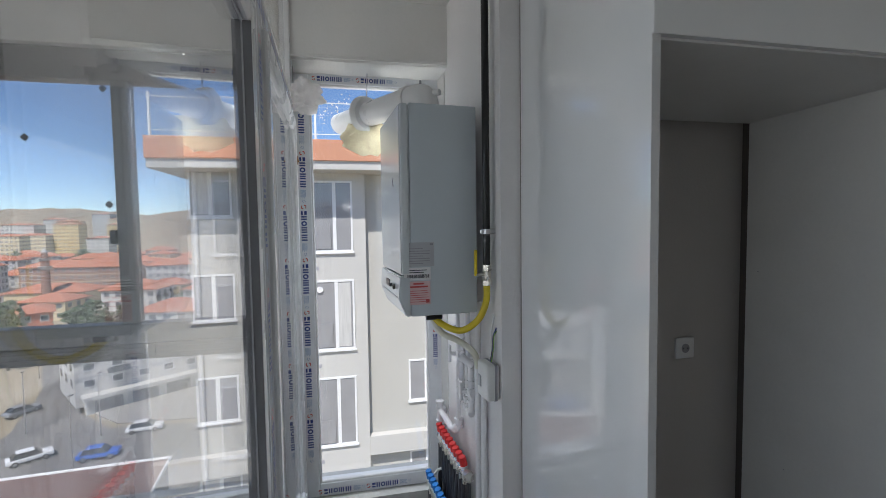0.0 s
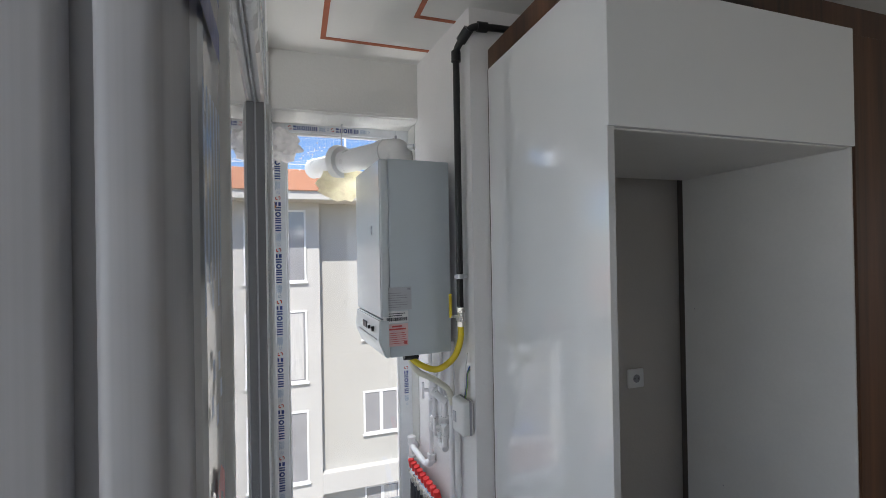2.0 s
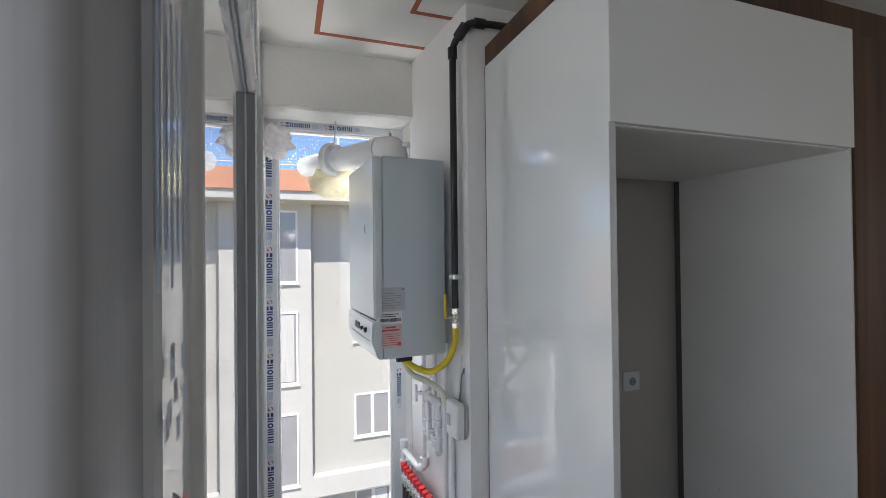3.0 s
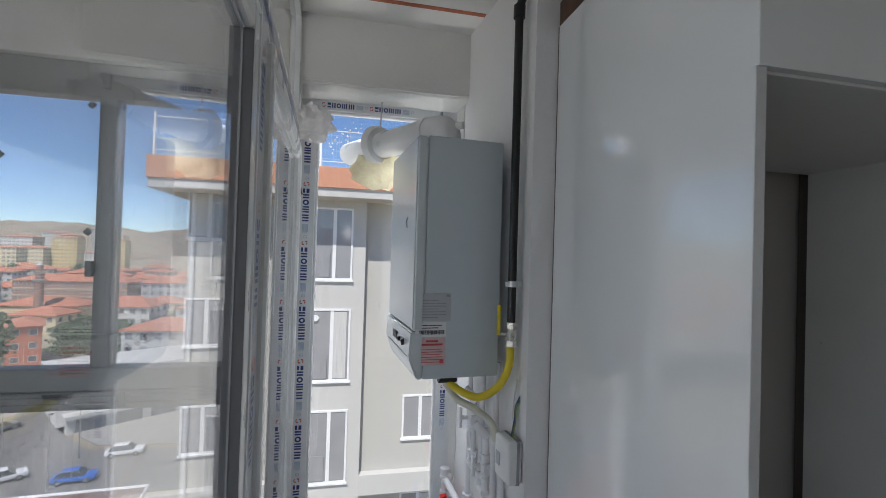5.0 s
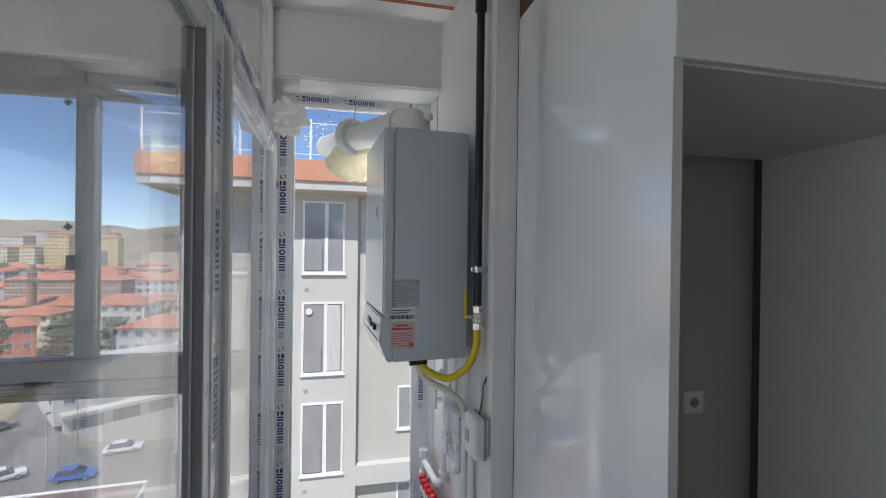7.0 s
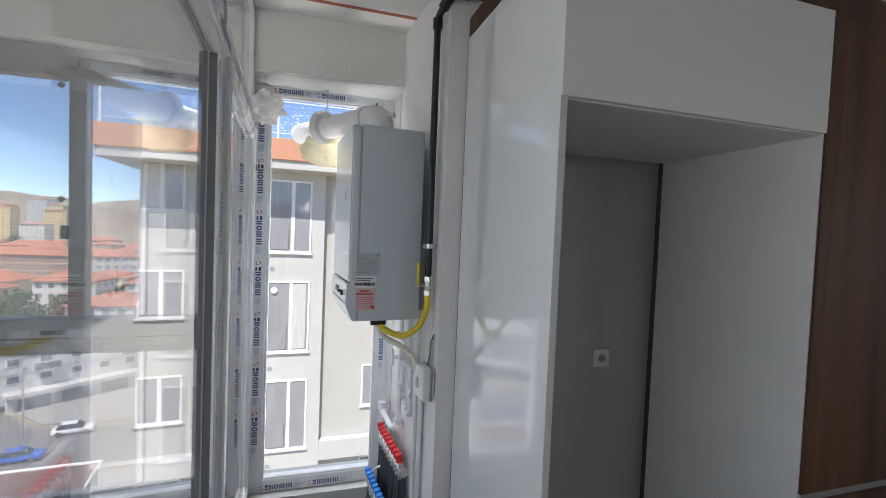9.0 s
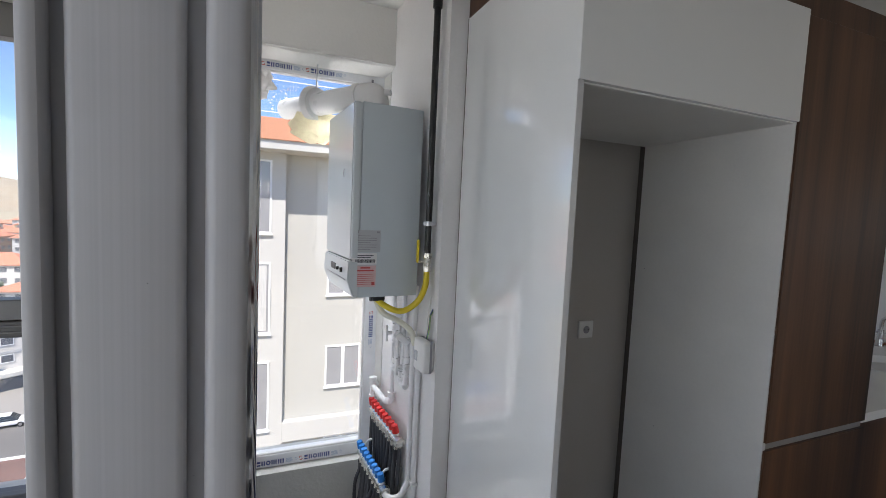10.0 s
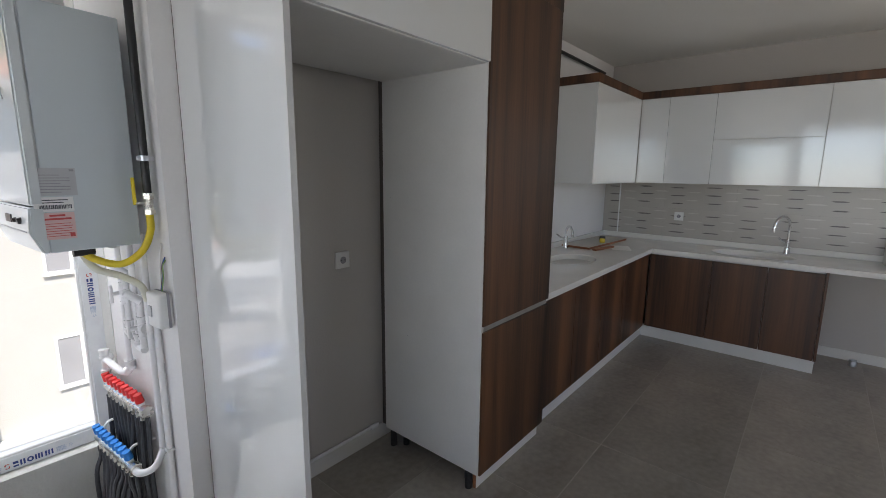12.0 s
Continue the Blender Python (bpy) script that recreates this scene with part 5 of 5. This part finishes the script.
add_box(bm, -4.3, 9.0, -0.71, -0.70, 3.85, 3.87)
for k in range(200):
    add_box(bm, -4.3 + 0.066 * k, -4.2978 + 0.066 * k, -0.705, -0.702, 3.72, 4.64)
for k in range(4):
    add_box(bm, -4.3, 9.0, -0.707, -0.704, 3.92 + 0.2 * k, 3.9225 + 0.2 * k)
part("mesh_panel", bm, RAIL_WHITE, rail, "white welded mesh")


def hill(name, cx, cy, w, d, h, seed):
    bm = bmesh.new()
    n = 40
    vs = []
    for j in range(n + 1):
        row = []
        for i in range(n + 1):
            u, v = i / n * 2 - 1, j / n * 2 - 1
            f = max(0.0, (1 - u * u)) * max(0.0, (1 - v * v))
            z = h * f * (0.75 + 0.5 * noise.noise(Vector((u * 2.2 + seed, v * 2.2, seed))) + 0.16 * noise.noise(Vector((u * 8 + seed, v * 8, 1))))
            row.append(bm.verts.new((cx + u * w, cy + v * d, GZ + z - 3)))
        vs.append(row)
    for j in range(n):
        for i in range(n):
            bm.faces.new((vs[j][i], vs[j][i + 1], vs[j + 1][i + 1], vs[j + 1][i]))
    return structure(name, bm, HILL, "bare dry brown hills beyond the town", "hill")


hill("backdrop_hill", -1150, 1500, 900, 500, 150, 1.0)
hill("backdrop_hill", -250, 1900, 900, 500, 150, 4.0)
hill("backdrop_hill", -2300, 1300, 900, 600, 190, 7.0)

# ---- town ----
BROWN_ROOF = material("brown_roof", (0.17, 0.105, 0.09), 0.9, var=0.2, scale=0.6, bump=0.2, fine=5)
WALL_PAINTS = [stucco("town_white", (0.58, 0.56, 0.53)), stucco("town_cream", (0.66, 0.55, 0.36)), stucco("town_yellow", (0.68, 0.50, 0.22)), stucco("town_grey", (0.48, 0.48, 0.48)), stucco("town_brick", (0.30, 0.16, 0.12)), stucco("town_orange", (0.60, 0.18, 0.09))]
TOWN_PANE = material("town_window", (0.12, 0.13, 0.15), 0.2, var=0.2, scale=0.5)
CAR_GLASS = material("car_glass", (0.03, 0.035, 0.04), 0.08)
TYRE = material("tyre", (0.03, 0.03, 0.03), 0.8)
CANOPY_BLUE = material("blue_awning", (0.03, 0.10, 0.42), 0.6)


def hip_roof(bm, x0, x1, y0, y1, z, h, eave=0.6):
    x0, x1, y0, y1 = x0 - eave, x1 + eave, y0 - eave, y1 + eave
    m = min(x1 - x0, y1 - y0) / 2
    base = [bm.verts.new(p) for p in ((x0, y0, z), (x1, y0, z), (x1, y1, z), (x0, y1, z))]
    low = [bm.verts.new((v.co.x, v.co.y, z - 0.25)) for v in base]
    if x1 - x0 > y1 - y0:
        a, b = bm.verts.new((x0 + m, (y0 + y1) / 2, z + h)), bm.verts.new((x1 - m, (y0 + y1) / 2, z + h))
        for f in ((base[0], base[1], b, a), (base[1], base[2], b), (base[2], base[3], a, b), (base[3], base[0], a)):
            bm.faces.new(f)
    else:
        a, b = bm.verts.new(((x0 + x1) / 2, y0 + m, z + h)), bm.verts.new(((x0 + x1) / 2, y1 - m, z + h))
        for f in ((base[0], base[1], a), (base[1], base[2], b, a), (base[2], base[3], b), (base[3], base[0], a, b)):
            bm.faces.new(f)
    for i in range(4):
        j = (i + 1) % 4
        bm.faces.new((low[i], low[j], base[j], base[i]))
    bm.faces.new(low[::-1])
    return bm


def house(x, y, yaw, w, d, floors, paint, roof_h=2.2, label="", each=False, cols=None, base=GZ, balconies=False, band=None, fh=3.0):
    h = floors * fh
    t = thing("house", pose(x, y, base, 0, 0, yaw), label or "far apartment house with a red tiled hip roof", "building", "houses of the town")
    part("wall", box(-w / 2, w / 2, -d / 2, d / 2, -2, h), paint, t)
    if roof_h > 0:
        part("roof", hip_roof(bmesh.new(), -w / 2, w / 2, -d / 2, d / 2, h + 0.1, roof_h), ROOF_TILE, t, "red tiled hip roof")
    else:
        part("roof", box(-w / 2 - 0.3, w / 2 + 0.3, -d / 2 - 0.3, d / 2 + 0.3, h, h + 0.5), WHITE_WALL, t, "flat white roof edge")
    n, nd = cols or max(2, round(w / 3.2)), max(2, round(d / 3.5))
    joined = bmesh.new()
    for k in range(floors):
        for face, cnt, ln in ((0, n, w), (1, nd, d)):
            for i in range(cnt):
                c = -ln / 2 + ln * (i + 0.5) / cnt
                z0, z1 = fh * k + 0.33 * fh, fh * k + 0.8 * fh
                ww = min(1.5, ln / cnt * 0.5) / 2
                for side in ((-1,) if face == 0 else (-1, 1)):
                    if face == 0:
                        b = (c - ww, c + ww, side * d / 2 - 0.06, side * d / 2 + 0.06, z0, z1)
                    else:
                        b = (side * w / 2 - 0.06, side * w / 2 + 0.06, c - ww, c + ww, z0, z1)
                    if each:
                        wi = part("window", box(*b), TOWN_PANE, t)
                        if face == 0:
                            part("frame", frame_ring(bmesh.new(), b[0], b[1], b[4], b[5], 0.1, b[2] - 0.04, b[3], "x", 0), RAIL_WHITE, wi)
                    else:
                        add_box(joined, *b)
    if each:
        joined.free()
    else:
        part("windows", joined, TOWN_PANE, t, "rows of small dark windows")
    if band is not None:
        for k in range(1, floors + 1):
            part("floor_band", box(-w / 2 - 0.08, w / 2 + 0.08, -d / 2 - 0.08, -d / 2 + 0.02, fh * k - 0.35, fh * k), band, t)
    if balconies:
        for k in range(1, floors):
            for i in range(1, n, 3):
                c = -w / 2 + w * (i + 0.5) / n
                b = part("balcony", box(c - 1.5, c + 1.5, -d / 2 - 1.2, -d / 2, fh * k - 0.1, fh * k + 0.1), WHITE_WALL, t, "white balcony")
                part("balustrade", box(c - 1.5, c + 1.5, -d / 2 - 1.22, -d / 2 - 1.12, fh * k + 0.1, fh * k + 1.0), TOWN_PANE, b)
    return t


# the road below with its pavements
road = structure("road", prism([(-75, 128), (-52, 88), (-45.5, 70), (-46, 58), (-5, 56), (-5, 67), (-33, 69), (-40, 76), (-62, 128)], GZ + 0.02, GZ + 0.06), ASPHALT, "grey asphalt street and junction", "road")
structure("pavement", prism([(-39.5, 76.5), (-32.5, 70.2), (-5, 68.5), (-5, 80), (-36, 92), (-50, 112)], GZ + 0.03, GZ + 0.18), PAVING, "pale paved forecourt with a kerb", "pavement")
structure("pavement_south", prism([(-60, 56.5), (-20, 55.5), (-5, 55.5), (-5, 40), (-60, 40)], GZ + 0.03, GZ + 0.18), PAVING, "pale pavement along the street", "pavement")

near = house(-31.0, 89.5, 37, 32, 12, 2, WALL_PAINTS[0], 0, "white apartment house with balconies above ground-floor shops", True, 9, GZ + 3.0, True, WALL_PAINTS[3], 2.5)
part("shop_front", box(-15, 15, -7.4, -6.0, -3.2, -0.6), WHITE_WALL, near, "projecting white shop front")
part("canopy", box(-15.4, 15.4, -8.2, -5.9, -0.65, -0.15), WHITE_WALL, near, "white canopy over the shops")
for k in range(6):
    part("shop_window", box(-14 + 4.8 * k, -10.4 + 4.8 * k, -7.48, -7.38, -2.8, -1.0), TOWN_PANE, near, "shop window")
t = thing("awning", pose(-18.5, 76.5, GZ + 0.15, 0, 0, 25), "blue shop awning on posts by the street", "awning")
part("cover", box(-3.2, 3.2, -2.0, 2.0, 2.6, 3.3, 0.1, 1), CANOPY_BLUE, t)
for x, y in ((-3, -1.9), (3, -1.9), (-3, 1.9), (3, 1.9)):
    part("post", cyl((x, y, 0), (x, y, 2.7), 0.08, n=8), CANOPY_BLUE, t)

# the lower roof next door
t = thing("low_building", (0, 0, 0), "lower building with a reddish-brown roof and white gutter", "building")
part("wall", prism([(-22.0, 28.0), (-10.6, 28.6), (-9.8, 20), (-22.0, 20)], GZ, -12.1), WHITE_WALL, t)
part("roof", prism([(-22.2, 28.0), (-10.5, 28.7), (-9.5, 19.8), (-22.2, 19.8)], -12.1, -12.0), BROWN_ROOF, t, "reddish-brown roof")
part("gutter", tube([(-22.2, 28.05, -11.98), (-10.5, 28.75, -11.98), (-9.5, 19.8, -11.98)], 0.10, 8), RAIL_WHITE, t, "white gutter", smooth=True)

house(-72.5, 122, 30, 6, 12, 3, WALL_PAINTS[5], 1.2, "orange-red house with a white gable side", True)
long_brick = house(-113, 224, -8, 46, 13, 4, WALL_PAINTS[4], 2.6, "long dark brick apartment block with cream bays and red roof", True, 14, band=WALL_PAINTS[1])
house(-172, 236, 12, 34, 14, 4, WALL_PAINTS[3], 2.6, cols=10)
mosque = thing("mosque", pose(-104, 188, GZ, 0, 0, -5), "low building with red roofs and a brick minaret", "building")
part("wall", box(-13, 13, -7, 7, -1, 6), WALL_PAINTS[1], mosque)
part("roof", hip_roof(bmesh.new(), -13, 13, -7, 7, 6, 2.6), ROOF_TILE, mosque, "red tiled roof")
mn = part("minaret", cyl((2, -9, 0), (2, -9, 18), 1.5, 1.25, n=16), WALL_PAINTS[4], mosque, "brick minaret shaft", smooth=True)
part("gallery", cyl((2, -9, 14.2), (2, -9, 15.4), 1.5, 2.3, n=16), WHITE_WALL, mn, "white gallery")
part("gallery", cyl((2, -9, 17.2), (2, -9, 18.2), 1.3, 2.0, n=16), WHITE_WALL, mn, "white gallery")
part("spire", cyl((2, -9, 18.2), (2, -9, 20.2), 1.1, 0.9, n=16), WALL_PAINTS[4], mn, "brick lantern")
part("spire", cyl((2, -9, 20.2), (2, -9, 21.6), 1.2, 0.1, n=16), WALL_PAINTS[3], mn, "grey metal cap")

for x, y, yaw, w, d, fl, p in ((-236, 446, 5, 18, 16, 11, 2), (-258, 440, -8, 26, 16, 8, 1), (-248, 470, 10, 16, 16, 12, 2), (-276, 455, 0, 24, 16, 11, 0), (-300, 470, 8, 26, 16, 10, 4), (-252, 400, 4, 18, 14, 8, 1), (-222, 500, 6, 16, 16, 11, 2), (-330, 430, 0, 26, 16, 8, 0), (-285, 520, 4, 20, 14, 13, 0), (-262, 560, -6, 18, 16, 15, 3), (-345, 520, 3, 34, 14, 11, 4), (-205, 430, 2, 16, 14, 7, 0), (-318, 480, -4, 18, 14, 9, 0), (-240, 540, 2, 14, 14, 13, 1)):
    house(x, y, yaw, w, d, fl, WALL_PAINTS[p], 1.6, "far apartment tower with many small windows")
rnd = random.Random(77)
spots = []
tries = 0
while len(spots) < 70 and tries < 3000:
    tries += 1
    ang, dist = radians(rnd.uniform(8, 46)), rnd.uniform(120, 430)
    x, y = -math.sin(ang) * dist, math.cos(ang) * dist
    if any((x - a) ** 2 + (y - b) ** 2 < 20 ** 2 for a, b in spots) or (abs(x + 113) < 34 and abs(y - 210) < 40) or (abs(x + 67) < 22 and abs(y - 124) < 24) or y < 112:
        continue
    spots.append((x, y))
    house(x, y, rnd.uniform(-25, 25), rnd.uniform(11, 20), rnd.uniform(9, 12), rnd.choice((2, 3, 3, 4)), WALL_PAINTS[rnd.choice((0, 0, 0, 1, 1, 3))], rnd.uniform(1.8, 2.8))


def tree(x, y, h, r, seed, base=GZ):
    rnd = random.Random(seed)
    t = thing("tree", (x, y, base), "dark green leafy tree in the town", "tree", "trees of the town")
    bm = tube([(0, 0, -0.5), (0.1, 0, h * 0.3), (0, 0.1, h * 0.6)], [0.28, 0.2, 0.08], 7)
    for k in range(4):
        a = k * 1.6
        add_tube(bm, [(0.05, 0, h * (0.3 + 0.05 * k)), (r * 0.5 * math.cos(a), r * 0.5 * math.sin(a), h * (0.55 + 0.06 * k))], [0.12, 0.04], 5)
    part("trunk", bm, BARK, t)
    bm = bmesh.new()
    for k in range(260):
        u, v, w = rnd.gauss(0, 0.42), rnd.gauss(0, 0.42), rnd.uniform(-1, 1)
        f = math.sqrt(max(0.05, 1 - w * w))
        c = Vector((u * r * f, v * r * f, h * (0.62 + 0.36 * w)))
        s = r * rnd.uniform(0.06, 0.15)
        n0 = len(bm.verts)
        bmesh.ops.create_icosphere(bm, subdivisions=1, radius=s, matrix=Matrix.LocRotScale(c, Euler((rnd.random() * 6, rnd.random() * 6, 0)), (1, rnd.uniform(0.6, 1.2), rnd.uniform(0.5, 0.9))))
        bm.verts.ensure_lookup_table()
        for vt in bm.verts[n0:]:
            vt.co += Vector((rnd.uniform(-1, 1), rnd.uniform(-1, 1), rnd.uniform(-1, 1))) * s * 0.35
    part("crown", bm, LEAF, t, "uneven dark green crown")
    return t


trees = [tree(-66.5, 103, 13.5, 4.2, 1), tree(-61, 116, 10, 4.0, 2), tree(-56, 117, 8.5, 3.6, 3), tree(-65, 130, 9.5, 4.2, 4)]
copy_thing(trees[1], pose(-53, 121, GZ, 0, 0, 130))
for k in range(14):
    a, dist = radians(27 + 0.6 * k + rnd.uniform(-0.4, 0.4)), rnd.uniform(330, 385)
    copy_thing(trees[k % 4], pose(-math.sin(a) * dist, math.cos(a) * dist, GZ, 0, 0, rnd.uniform(0, 360)) @ Matrix.Scale(rnd.uniform(0.9, 1.3), 4))
for k in range(60):
    a, dist = radians(rnd.uniform(12, 42)), rnd.choice((rnd.uniform(150, 210), rnd.uniform(210, 430), rnd.uniform(280, 430)))
    src = trees[1 + k % 3]
    copy_thing(src, pose(-math.sin(a) * dist, math.cos(a) * dist, GZ - 1, 0, 0, rnd.uniform(0, 360)) @ Matrix.Scale(rnd.uniform(0.55, 0.85), 4))


def car(x, y, yaw, paint, label):
    t = thing("car", pose(x, y, GZ + 0.06, 0, 0, yaw), label, "car")
    bm = bmesh.new()
    add_box(bm, -2.15, 2.15, -0.86, 0.86, 0.32, 0.86, 0.14, 2)
    part("body", bm, paint, t, smooth=True)
    bm = bmesh.new()
    lo = [bm.verts.new(p) for p in ((-1.75, -0.8, 0.84), (1.15, -0.8, 0.84), (1.15, 0.8, 0.84), (-1.75, 0.8, 0.84))]
    hi = [bm.verts.new(p) for p in ((-1.25, -0.62, 1.42), (0.45, -0.62, 1.42), (0.45, 0.62, 1.42), (-1.25, 0.62, 1.42))]
    bm.faces.new(hi)
    for i in range(4):
        j = (i + 1) % 4
        bm.faces.new((lo[i], lo[j], hi[j], hi[i]))
    part("cabin", bm, CAR_GLASS, t, "dark glazed cabin")
    part("roof", box(-1.22, 0.42, -0.6, 0.6, 1.40, 1.45, 0.02, 1), paint, t)
    for sx in (-1.35, 1.35):
        for sy in (-0.8, 0.8):
            wh = part("wheel", cyl((sx, sy - 0.1, 0.32), (sx, sy + 0.1, 0.32), 0.32, n=14), TYRE, t)
            part("rim", cyl((sx, sy - 0.11, 0.32), (sx, sy + 0.11, 0.32), 0.18, n=10), STEEL, wh)


CAR_WHITE, CAR_BLUE, CAR_GREY = material("white_car_paint", (0.75, 0.75, 0.75), 0.25), material("blue_car_paint", (0.02, 0.13, 0.55), 0.25), material("grey_car_paint", (0.25, 0.26, 0.28), 0.3)
car(-27.7, 66.9, 10, CAR_WHITE, "white saloon car parked at the kerb")
car(-48.5, 77.5, 62, CAR_GREY, "dark grey car parked by the side street")
car(-30.0, 60.2, 8, CAR_BLUE, "bright blue car on the street below")
car(-37.8, 61.3, 35, CAR_WHITE, "white car at the junction below")


def street_lamp(x, y, h):
    t = thing("street_lamp", (x, y, GZ), "slim grey steel street lamp", "street lamp", "street lamps")
    part("pole", tube([(0, 0, 0), (0, 0, h)], [0.09, 0.05], 8), STEEL, t, smooth=True)
    part("arm", tube([(0, 0, h), (0.5, -0.6, h + 0.35)], 0.04, 6), STEEL, t, smooth=True)
    part("head", box(0.35, 0.75, -0.95, -0.5, h + 0.3, h + 0.42, 0.03, 1), ALU, t)


for x, y in ((-31.7, 58.2), (-32.8, 66.5), (-43.3, 69.7), (-57, 96)):
    street_lamp(x, y, 8.5)
